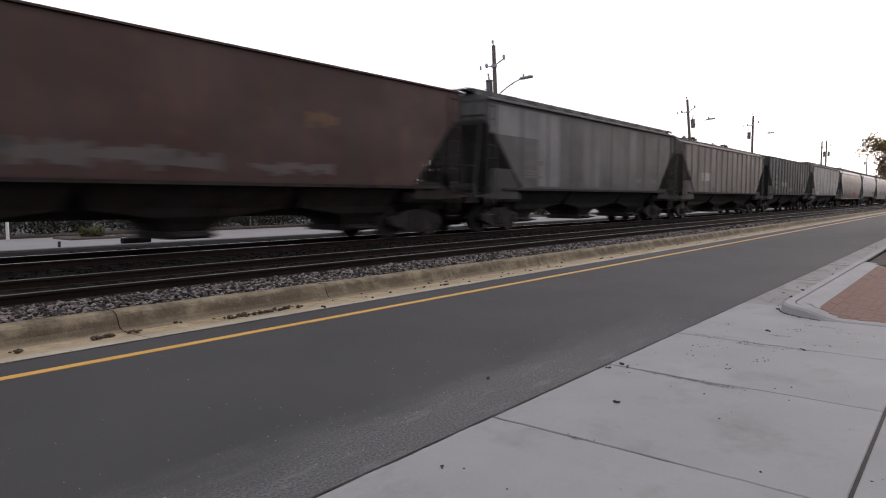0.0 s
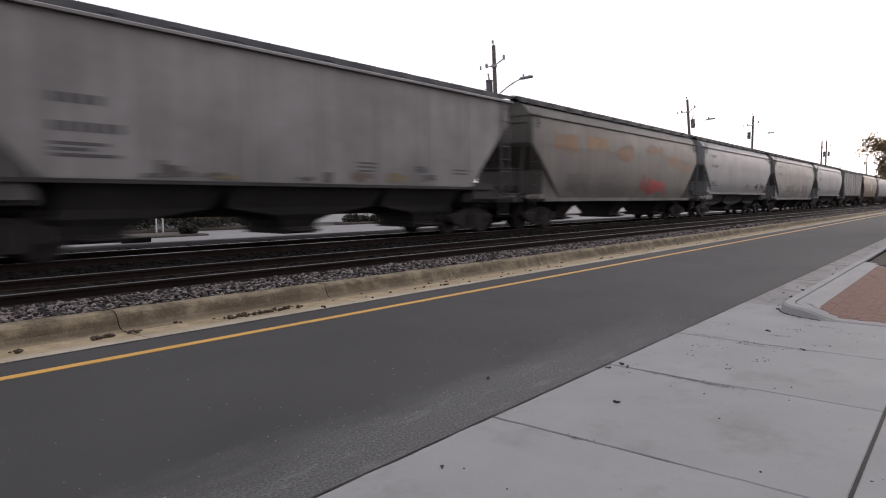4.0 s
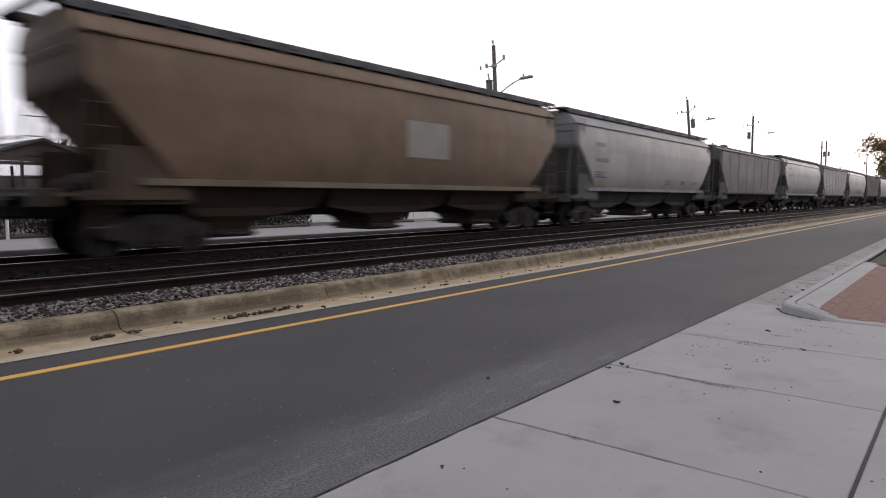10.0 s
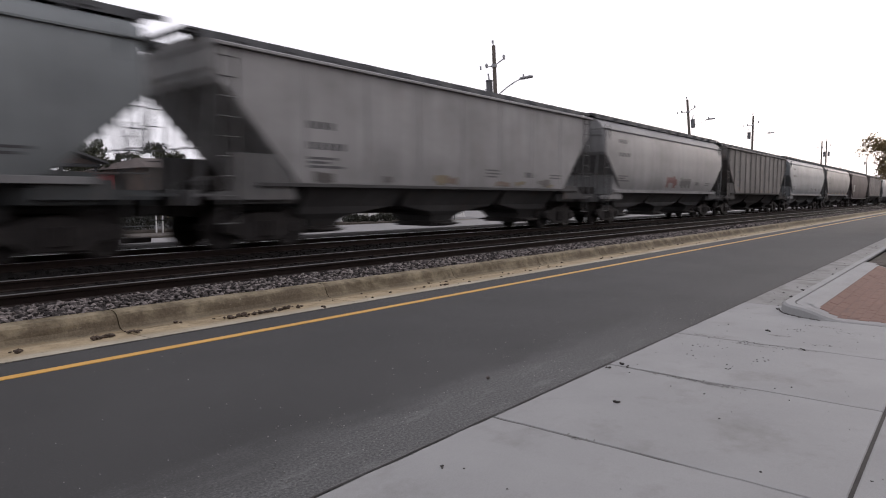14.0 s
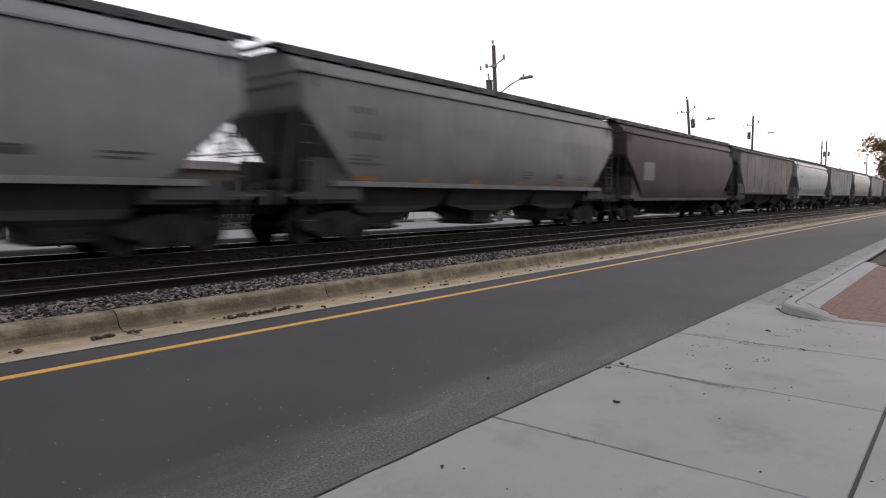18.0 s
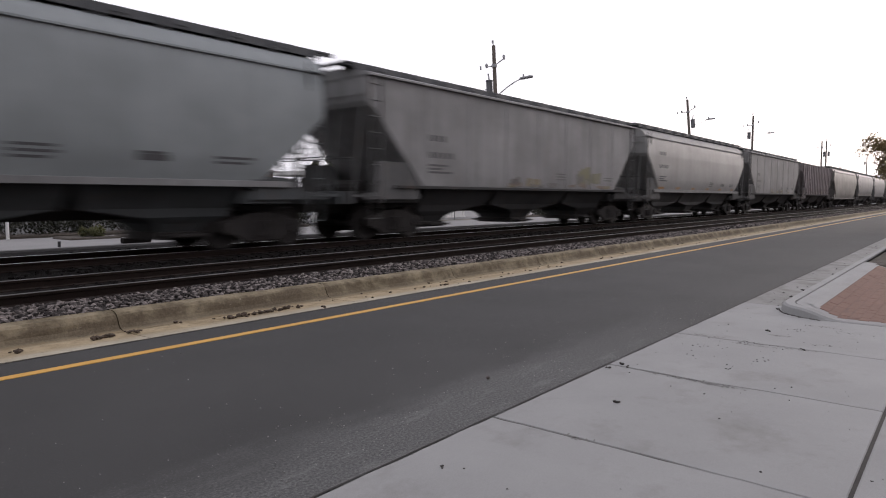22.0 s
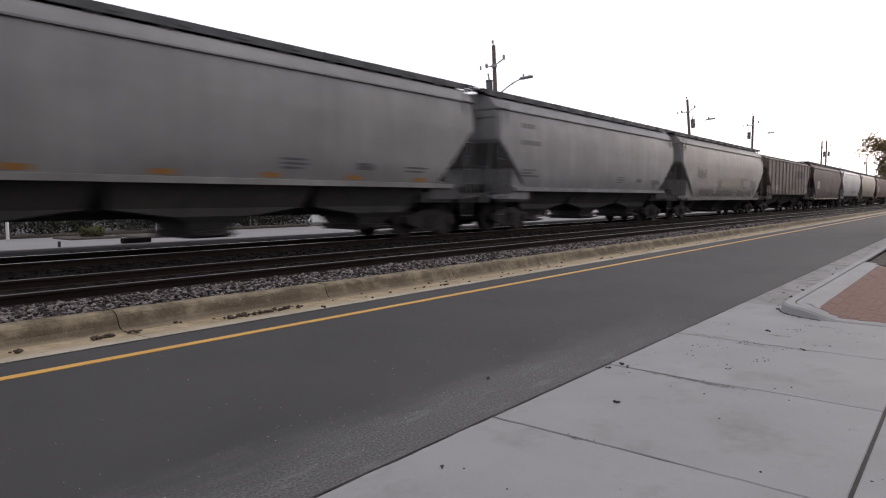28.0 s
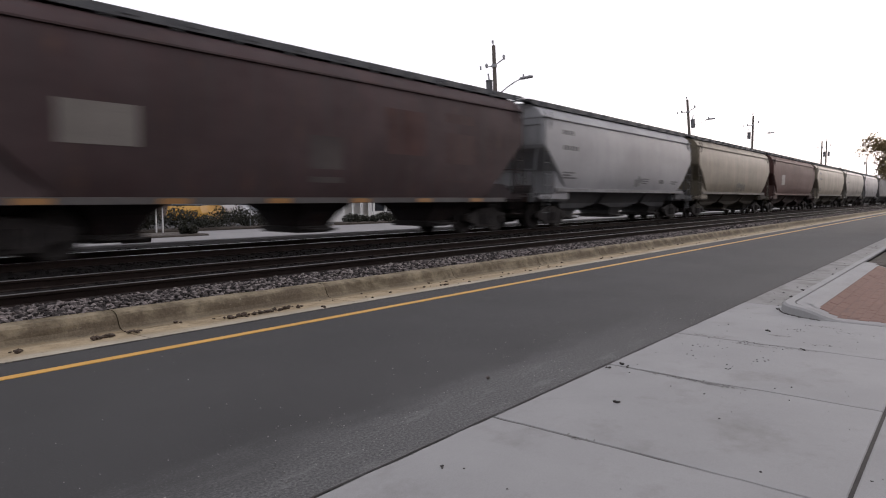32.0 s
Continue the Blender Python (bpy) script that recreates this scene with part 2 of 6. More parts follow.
STONE = stone_material()
GRIT = mottled("pale_road_grit", (0.16, 0.155, 0.15), (0.32, 0.31, 0.30), 9, 60, 0.9)
LEAF = leaf_material("tree_leaves", (0.014, 0.018, 0.009), (0.042, 0.045, 0.02))
# The gold of leaves lit from behind is put into this leaf colour.
LIT_LEAF = leaf_material("backlit_leaves", (0.035, 0.028, 0.012), (0.17, 0.12, 0.042))
SHRUB = leaf_material("shrub_leaves", (0.010, 0.011, 0.008), (0.028, 0.029, 0.018))
PALE_SHRUB = leaf_material("pale_shrub_leaves", (0.035, 0.04, 0.016), (0.13, 0.13, 0.055))


# ---- mesh helpers ----
def finish(name, bm, mat, parent=None, smooth=False):
    me = bpy.data.meshes.new(name)
    bm.normal_update()
    bm.to_mesh(me)
    bm.free()
    if smooth:
        for p in me.polygons:
            p.use_smooth = True
    me.materials.append(mat)
    ob = new(name, me)
    if parent is not None:
        ob.parent = parent
    return ob


def part(name, bm, mat, parent, label="", smooth=False):
    ob = finish(name, bm, mat, parent, smooth)
    return tagged(ob, label) if label else ob


def shared(name, me, parent, m=None, mat=None, label=""):
    """One more object on a mesh that others use too."""
    ob = new(name, me)
    ob.parent = parent
    if m is not None:
        ob.matrix_basis = m
    if mat is not None:
        ob.material_slots[0].link = 'OBJECT'
        ob.material_slots[0].material = mat
    return tagged(ob, label) if label else ob


def empty(name, m=None):
    ob = new(name)
    ob.empty_display_size = 0.3
    if m is not None:
        ob.matrix_basis = m
    return ob


def add_box(bm, x0, x1, y0, y1, z0, z1, bevel=0.0):
    vs = [bm.verts.new((x, y, z)) for x in (x0, x1) for y in (y0, y1) for z in (z0, z1)]
    fs = [bm.faces.new([vs[i] for i in q]) for q in ((0, 1, 3, 2), (4, 6, 7, 5), (0, 4, 5, 1), (2, 3, 7, 6), (0, 2, 6, 4), (1, 5, 7, 3))]
    if bevel:
        es = {e for f in fs for e in f.edges}
        bmesh.ops.bevel(bm, geom=list(es), offset=bevel, segments=1, affect='EDGES')
    return bm


def boxes(*lots, bevel=0.0):
    bm = bmesh.new()
    for b in lots:
        add_box(bm, *b, bevel=bevel)
    return bm


def add_tube(bm, a, b, r0, r1=None, n=8):
    a, b = Vector(a), Vector(b)
    r1 = r0 if r1 is None else r1
    q = (b - a).to_track_quat('Z', 'Y')
    ra = [bm.verts.new(a + q @ Vector((r0 * math.cos(2 * math.pi * i / n), r0 * math.sin(2 * math.pi * i / n), 0))) for i in range(n)]
    rb = [bm.verts.new(b + q @ Vector((r1 * math.cos(2 * math.pi * i / n), r1 * math.sin(2 * math.pi * i / n), 0))) for i in range(n)]
    for i in range(n):
        bm.faces.new((ra[i], ra[(i + 1) % n], rb[(i + 1) % n], rb[i]))
    bm.faces.new(list(reversed(ra)))
    bm.faces.new(rb)
    return bm


def tubes(*lots, n=8):
    bm = bmesh.new()
    for t in lots:
        add_tube(bm, *t, n=n)
    return bm


def extrude_profile(bm, pts, x0, x1):
    """A closed yz outline drawn out along x."""
    a = [bm.verts.new((x0, y, z)) for y, z in pts]
    b = [bm.verts.new((x1, y, z)) for y, z in pts]
    n = len(pts)
    for i in range(n):
        bm.faces.new((a[i], a[(i + 1) % n], b[(i + 1) % n], b[i]))
    bm.faces.new(list(reversed(a)))
    bm.faces.new(b)
    bmesh.ops.recalc_face_normals(bm, faces=bm.faces)
    return bm


def sheet(name, mat, x0, x1, y0, y1, z, nx=1, ny=1, label=""):
    bm = bmesh.new()
    grid = [[bm.verts.new((x0 + (x1 - x0) * i / nx, y0 + (y1 - y0) * j / ny, z)) for j in range(ny + 1)] for i in range(nx + 1)]
    for i in range(nx):
        for j in range(ny):
            bm.faces.new((grid[i][j], grid[i + 1][j], grid[i + 1][j + 1], grid[i][j + 1]))
    ob = finish(name, bm, mat)
    return tagged(ob, label, name.split("_")[0] if name.split("_")[0] in ("road", "ground", "pavement") else name.replace("_", " "), kind="structure")


def scatter_mesh(name, mat, places, sizes, seed, flat=0.7):
    """Many small rough lumps in one mesh: places (n, 3), sizes (n,)."""
    rng = np.random.RandomState(seed)
    base = bmesh.new()
    bmesh.ops.create_icosphere(base, subdivisions=1, radius=1.0)
    bv = np.array([v.co[:] for v in base.verts])
    bf = np.array([[v.index for v in f.verts] for f in base.faces])
    base.free()
    n = len(places)
    v = bv[None] * (1 + 0.25 * rng.randn(n, len(bv), 1)) * sizes[:, None, None] * (0.75 + 0.5 * rng.rand(n, 1, 3))
    v[:, :, 2] *= flat
    a = rng.rand(n) * 6.28
    c, s = np.cos(a)[:, None], np.sin(a)[:, None]
    v = np.stack([v[:, :, 0] * c - v[:, :, 1] * s, v[:, :, 0] * s + v[:, :, 1] * c, v[:, :, 2]], 2) + places[:, None, :]
    f = (bf[None] + (np.arange(n) * len(bv))[:, None, None]).reshape(-1, 3)
    me = bpy.data.meshes.new(name)
    me.from_pydata(v.reshape(-1, 3).tolist(), [], f.tolist())
    me.materials.append(mat)
    return new(name, me)


# ---- ground, road and tracks ----
def build_ground():
    sheet("ground", DIRT, -700, 3200, -900, 2400, -0.06, 12, 12, "dull dry earth and short grass beyond the streets")
    sheet("road", ASPHALT, -60, 420, 2.15, 5.95, 0.0, 60, 4, "dark grey asphalt street with a worn sandy margin")
    bm = bmesh.new()
    add_box(bm, -60, 420, 5.40, 5.50, 0.0, 0.004)
    tagged(finish("yellow_edge_line", bm, YELLOW), "yellow painted edge line along the asphalt street", "road marking", kind="structure")
    bed = bmesh.new()
    ys = [6.84, 7.6, 8.3, 8.62, 10.2, 11.4, 12.8, 14.4, 15.6, 16.6, 17.4, 18.55]
    zs = [0.10, 0.11, 0.07, 0.045, 0.045, 0.03, 0.045, 0.045, 0.02, -0.02, -0.035, -0.045]
    cols = [[bed.verts.new((x, y, z + 0.012 * noise.noise((x * 0.9, y * 1.3, 0)))) for y, z in zip(ys, zs)] for x in [-60 + 1.5 * i for i in range(321)]]
    for a, b in zip(cols, cols[1:]):
        for j in range(len(ys) - 1):
            bed.faces.new((a[j], b[j], b[j + 1], a[j + 1]))
    tagged(finish("ballast_bed", bed, BALLAST), "near-black ballast bed under both railway tracks", "ballast", kind="structure")


def rail_mesh():
    h, t = RAIL, 0.04
    pts = [(-0.07, t), (0.07, t), (0.07, t + 0.014), (0.012, t + 0.03), (0.012, h - 0.042), (0.037, h - 0.034), (0.037, h - 0.004),
           (-0.037, h - 0.004), (-0.037, h - 0.034), (-0.012, h - 0.042), (-0.012, t + 0.03), (-0.07, t + 0.014)]
    side = bmesh.new()
    extrude_profile(side, pts, -60, 420)
    head = bmesh.new()
    extrude_profile(head, [(-0.033, h - 0.004), (0.033, h - 0.004), (0.028, h), (-0.028, h)], -60, 420)
    return side, head


def build_track(y, label, top):
    track = tagged(empty("railway_track", pose(0, y, 0)), label, "railway track", "two parallel tracks", "structure")
    for dy in (-0.75, 0.75):
        side, head = rail_mesh()
        rail = part("rail", side, RAIL_SIDE, track)
        rail.matrix_basis = pose(0, dy, 0)
        part("rail_head", head, top, rail, "polished steel running surface")
    near = bpy.data.meshes.new("tie")
    bm = boxes((-0.115, 0.115, -1.3, 1.3, -0.08, 0.058), bevel=0.01)
    bm.to_mesh(near)
    bm.free()
    near.materials.append(TIE)
    rng = random.Random(int(y * 10))
    for i in range(130):
        shared("tie", near, track, pose(-6 + 0.5 * i, rng.uniform(-0.03, 0.03), rng.uniform(-0.008, 0.0), 0, 0, rng.uniform(-1, 1)))
    far = bmesh.new()
    for i in range(720):
        x = 59 + 0.5 * i
        add_box(far, x - 0.115, x + 0.115, -1.3, 1.3, -0.08, 0.056)
    tagged(part("far_ties", far, TIE, track), kind="stuff")
    plates = bmesh.new()
    for i in range(130):
        for dy in (-0.75, 0.75):
            add_box(plates, -6.09 + 0.5 * i, -5.91 + 0.5 * i, dy - 0.17, dy + 0.17, 0.05, 0.066)
    tagged(part("tie_plates", plates, RAIL_SIDE, track), kind="stuff")


def build_stones():
    rng = np.random.RandomState(4)
    n = 30000
    # denser near the start of the street
    x = np.concatenate([rng.uniform(-3, 24, 23000), rng.uniform(24, 90, n - 23000)])
    y = 6.86 + (8.5 - 6.86) * rng.rand(n) ** 1.25
    z = np.where(y < 7.6, 0.10 + 0.01 * (y - 6.84), 0.11 - 0.06 * (y - 7.6)) + rng.uniform(0.0, 0.05, n) * (y < 8.2)
    z += 0.05 * np.exp(-((y - 7.15) / 0.22) ** 2) * (0.6 + 0.4 * np.sin(x * 1.7))
    s = np.where(x < 24, rng.uniform(0.013, 0.034, n), rng.uniform(0.025, 0.055, n))
    ob = scatter_mesh("ballast_stones", STONE, np.stack([x, y, z], 1), s, 7)
    tagged(ob, "loose grey crushed stone piled behind the mossy curb", "stones", kind="stuff")
    x = rng.uniform(-3, 40, 5200)
    y = rng.choice([1.0, 2.0, 3.0], 5200) + 0.0
    y = np.where(y == 1, rng.uniform(8.75, 10.1, 5200), np.where(y == 2, rng.uniform(10.3, 12.7, 5200), rng.uniform(12.95, 16.4, 5200)))
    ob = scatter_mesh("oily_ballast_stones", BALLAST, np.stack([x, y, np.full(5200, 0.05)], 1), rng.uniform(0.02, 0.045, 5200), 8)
    tagged(ob, "near-black ballast stones between the rails", "stones", kind="stuff")


def build_far_curb():
    curb = tagged(empty("curb"), "mossy weathered concrete curb and sandy gutter beside the tracks", "curb", kind="structure")
    meshes = []
    for k in range(4):
        rng = random.Random(k)
        bm = bmesh.new()
        n = 10
        rings = []
        for i in range(n + 1):
            x = 0.006 + 2.718 * i / n
            w = lambda a: a * rng.uniform(-1, 1)
            rings.append([bm.verts.new((x, y + w(0.006), z + w(0.005))) for y, z in
                          ((6.50, -0.06), (6.51, -0.007), (6.585, 0.012), (6.622, 0.05), (6.645, 0.098), (6.665, 0.138), (6.695, 0.162), (6.74, 0.172), (6.84, 0.176), (6.87, 0.16), (6.875, -0.06))])
        for a, b in zip(rings, rings[1:]):
            for j in range(11):
                bm.faces.new((a[j], a[(j + 1) % 11], b[(j + 1) % 11], b[j]))
        bm.faces.new(rings[0])
        bm.faces.new(list(reversed(rings[-1])))
        bmesh.ops.recalc_face_normals(bm, faces=bm.faces)
        me = bpy.data.meshes.new("curb_segment")
        bm.to_mesh(me)
        bm.free()
        me.materials.append(CURB_CONC)
        meshes.append(me)
    pan_mesh = bpy.data.meshes.new("gutter_pan")
    bm = bmesh.new()
    extrude_profile(bm, [(5.952, -0.08), (6.53, -0.08), (6.53, -0.009), (6.3, -0.008), (5.952, 0.003)], 0.005, 2.724)
    bm.to_mesh(pan_mesh)
    bm.free()
    pan_mesh.materials.append(CURB_CONC)
    for i in range(140):
        x = 2.96 + 2.73 * (i - 18)
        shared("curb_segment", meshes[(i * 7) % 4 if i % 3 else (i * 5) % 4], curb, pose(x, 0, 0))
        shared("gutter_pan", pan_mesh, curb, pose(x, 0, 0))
    bm = boxes((-46, 335, 5.96, 6.86, -0.1, -0.03))
    part("joint_fill", bm, JOINT_DIRT, curb)
    # the dark seam where the asphalt meets the gutter
    bm = bmesh.new()
    last = None
    for i in range(1400):
        x = -4 + 0.06 * i
        mid, w = 5.948 + 0.006 * noise.noise((x * 2.1, 1, 0)), 0.007 + 0.006 * noise.noise((x * 5.3, 7, 0)) + 0.00012 * max(0.0, x - 8)
        pair = bm.verts.new((x, mid - w, 0.0045)), bm.verts.new((x, mid + w, 0.0055))
        if last:
            bm.faces.new((last[0], pair[0], pair[1], last[1]))
        last = pair
    part("seam", bm, JOINT_DIRT, curb)


def build_apron():
    """The concrete in front of the camera: slabs with open joints."""
    pave = tagged(empty("pavement"), "light grey concrete apron in large jointed slabs", "pavement", kind="structure")
    xs = [-6.0, -4.45, -2.9, -1.35, 0.16, 1.66, 3.165, 4.775, 6.32, 8.74]
    rows = [(-6.5, -2.7), (-2.69, 0.352), (0.36, 2.185)]
    rng = random.Random(2)

    def joint(k, y):
        """Where the joint k runs at y: sawn by hand, so not quite straight."""
        return xs[k] + 0.030 * noise.noise((7.3 * k, y * 1.1, 0)) + 0.008 * noise.noise((7.3 * k, y * 6.0, 3)) - (0.028 * math.exp(-((y - 1.4) / 0.28) ** 2) if k == 7 else 0.0)

    def open_by(k, y):
        """Half the joint's width: the third one closes to a hairline away from the street."""
        worn = 0.0105 + 0.0045 * noise.noise((y * 3.0, 5.1 * k, 9))
        return max(0.002, worn * (0.45 if k == 7 and y < 1.25 else 0.6 if k == 8 or (k == 6 and y < 1.1) else 1.0))

    for k in range(len(xs) - 1):
        for y0, y1 in rows:
            lip = y1 > 2
            low, high = y0 + 0.006, y1 - (0.0 if lip else 0.006)
            n = 26
            ys = [low + (high - low) * i / n for i in range(n + 1)]
            edge = [(joint(k, y) + open_by(k, y), y) for y in ys]
            across = 14
            x0, x1 = edge[-1][0], joint(k + 1, high) - open_by(k + 1, high)
            for i in range(1, across):
                x = x0 + (x1 - x0) * i / across
                edge.append((x, high + (0.010 * noise.noise((x * 4.0, 0, 2)) + 0.005 * noise.noise((x * 17.0, 0, 4)) if lip else 0.0)))
            edge += [(joint(k + 1, y) - open_by(k + 1, y), y) for y in reversed(ys)]
            top = 0.004 + rng.uniform(-0.0015, 0.0015)
            mx, my = 0.5 * (xs[k] + xs[k + 1]), 0.5 * (low + high)
            bm = bmesh.new()
            rings = [[bm.verts.new((x + (mx - x) * f, y + (my - y) * f, z)) for x, y in edge] for z, f in ((-0.12, 0.0), (top - 0.005, 0.0), (top, 0.006))]
            for a, b in zip(rings, rings[1:]):
                for i in range(len(edge)):
                    bm.faces.new((a[i - 1], b[i - 1], b[i], a[i]))
            bm.faces.new(rings[-1])
            bmesh.ops.recalc_face_normals(bm, faces=bm.faces)
            part("slab", bm, CONCRETE, pave)
    x = 8.745
    while x < 120:
        bm = boxes((x + 0.004, x + 3.0, 1.70, 2.185, -0.12, 0.003), bevel=0.006)
        part("gutter_slab", bm, GUTTER_CONC, pave)
        x += 3.05
    part("joint_fill", boxes((-6, 8.74, -6.5, 2.18, -0.14, -0.003), (8.745, 120, 1.7, 2.18, -0.14, -0.006)), JOINT_DIRT, pave)
    # dark seam where the asphalt meets the concrete
    bm = bmesh.new()
    last = None
    for i in range(1100):
        x = -3 + 0.06 * i
        mid, w = 2.197 + 0.005 * noise.noise((x * 2.7, 4, 0)), 0.006 + 0.007 * noise.noise((x * 4.1, 2, 0)) + 0.00012 * max(0.0, x - 8)
        w = max(0.0015, w)
        pair = bm.verts.new((x, mid - w, 0.0062)), bm.verts.new((x, mid + w, 0.0042))
        if last:
            bm.faces.new((last[0], pair[0], pair[1], last[1]))
        last = pair
    part("seam", bm, JOINT_DIRT, pave)
    part("apron_rest", boxes((8.75, 9.6, -6.5, 0.0, -0.12, -0.02)), CONCRETE, pave)


def ramp_height(y):
    t = min(1.0, max(0.0, (y - 1.00) / 0.45))
    return 0.010 + 0.085 * t * t * (3 - 2 * t)


def corner_path(off):
    """The curb return: along the street, round the corner, then away from it; off metres inside its outer edge."""
    pts = []
    r = 0.62
    cx, cy = 7.98 + r, 1.70 - r
    x = 120.0
    while x > cx + 0.4:
        pts.append((x, 1.70 - off))
        x -= 3.0 if x > 30 else 0.8
    for i in range(13):
        a = math.pi / 2 + math.pi / 2 * i / 12
        pts.append((cx + (r - off) * math.cos(a), cy + (r - off) * math.sin(a)))
    y = cy - 0.1
    while y > -5:
        pts.append((7.98 + off, y))
        y -= 0.15
    return pts


def in_brick(x, y, grow=0.0):
    """Whether a spot lies in the brick field, whose corner is rounded."""
    if x < 8.12 - grow or y > 1.30 + grow or x > 14.35 + grow:
        return False
    dx, dy = 8.54 - x, y - 0.88
    return not (dx > 0 and dy > 0 and math.hypot(dx, dy) > 0.42 + grow)


def build_corner():
    walk_way = tagged(empty("sidewalk"), "raised street corner with a concrete curb, border and red brick paving", "sidewalk", kind="structure")
    bm = bmesh.new()
    offs = [(-0.028, None), (-0.02, 0.010), (-0.004, -0.022), (0.022, 0.0), (0.118, 0.002), (0.124, -0.03)]
    lines = [corner_path(o) for o, _ in offs]
    rings = []
    for k in range(len(lines[0])):
        top = ramp_height(lines[3][k][1]) + 0.004
        rings.append([bm.verts.new((l[k][0], l[k][1], -0.05 if d is None else (0.008 if i == 1 else max(0.006, top + d)))) for i, (l, (o, d)) in enumerate(zip(lines, offs))])
    for a, b in zip(rings, rings[1:]):
        for j in range(len(offs) - 1):
            bm.faces.new((a[j], b[j], b[j + 1], a[j + 1]))
    bmesh.ops.recalc_face_normals(bm, faces=bm.faces)
    part("curb_return", bm, CONCRETE, walk_way, "pale concrete curb that ramps down round the corner")

    def laid(x0, x1, step, rise, keep):
        bm = bmesh.new()
        nx = int((x1 - x0) / step)
        ys = [-5 + 0.4 * i for i in range(13)] + [0.25 + 0.07 * i for i in range(19)]
        rows = [[bm.verts.new((x0 + step * i, y, ramp_height(y) + rise)) for y in ys] for i in range(nx + 1)]
        for i in range(nx):
            for j in range(len(ys) - 1):
                if keep(x0 + step * (i + 0.5), 0.5 * (ys[j] + ys[j + 1])):
                    bm.faces.new((rows[i][j], rows[i + 1][j], rows[i + 1][j + 1], rows[i][j + 1]))
        bmesh.ops.delete(bm, geom=[v for v in bm.verts if not v.link_faces], context='VERTS')
        return bm

    inside = lambda x, y: x > 8.27 and y < 1.41 and not (8.60 - x > 0 and y - 1.08 > 0 and math.hypot(8.60 - x, y - 1.08) > 0.34)
    bm = bmesh.new()
    outer, inner = corner_path(0.139), corner_path(0.40)
    va = [bm.verts.new((x, y, ramp_height(y) + 0.002)) for x, y in outer]
    vb = [bm.verts.new((x, y, ramp_height(y) + 0.002)) for x, y in inner]
    vc = [bm.verts.new((x, y, ramp_height(y) - 0.03)) for x, y in outer]
    for i in range(len(va) - 1):
        if not 14.5 < 0.5 * (outer[i][0] + outer[i + 1][0]) < 19.2:
            bm.faces.new((va[i], va[i + 1], vb[i + 1], vb[i]))
            bm.faces.new((vc[i], vc[i + 1], va[i + 1], va[i]))
    bmesh.ops.recalc_face_normals(bm, faces=bm.faces)
    part("border", bm, CONCRETE, walk_way, "smooth concrete border strip")
    part("border", laid(8.16, 14.5, 0.07, 0.0, inside), CONCRETE, walk_way, "smooth concrete border strip")
    part("border", boxes((19.2, 120, -5, 1.5, -0.05, 0.094)), CONCRETE, walk_way)
    part("joint_sand", laid(8.02, 14.5, 0.07, 0.0045, lambda x, y: in_brick(x, y, -0.02)), SAND_JOINT, walk_way)
    # bricks, laid in running bond across the walk
    me = bpy.data.meshes.new("brick")
    bm = boxes((-0.0985, 0.0985, -0.0485, 0.0485, -0.03, 0.007), bevel=0.003)
    bm.to_mesh(me)
    bm.free()
    me.materials.append(BRICK)
    rng = random.Random(9)
    spots = []
    for j in range(40):
        y = 1.24 - 0.1 * j
        for i in range(40):
            x = 8.25 + 0.2 * i + (0.1 if j % 2 else 0.0)
            if not in_brick(x, y, -0.03):
                continue
            slope = math.degrees(math.atan((ramp_height(y + 0.04) - ramp_height(y - 0.04)) / 0.08))
            spots.append((x, y, ramp_height(y) + rng.uniform(-0.0015, 0.0015), slope, rng.uniform(-0.6, 0.6)))
    spots.sort(key=lambda s: math.hypot(0.5 * (s[0] - 8.0), s[1] - 1.2))
    for x, y, z, slope, turn in spots[:300]:
        shared("brick", me, walk_way, pose(x, y, z, slope, 0, turn))
    bm = bmesh.new()
    for x, y, z, slope, turn in spots[300:]:
        first = len(bm.verts)
        add_box(bm, x - 0.0965, x + 0.0965, y - 0.0465, y + 0.0465, -0.02, 0.007)
        bm.verts.ensure_lookup_table()
        for v in bm.verts[first:]:
            v.co.z += ramp_height(v.co.y) + (z - ramp_height(y))
    tagged(part("far_bricks", bm, BRICK, walk_way), kind="stuff")
    tagged(finish("planting_bed", boxes((14.5, 19.2, -0.4, 1.535, 0.02, 0.08), bevel=0.03), MULCH), "dark mulched planting bed behind the pale curb", "planting bed", kind="structure")


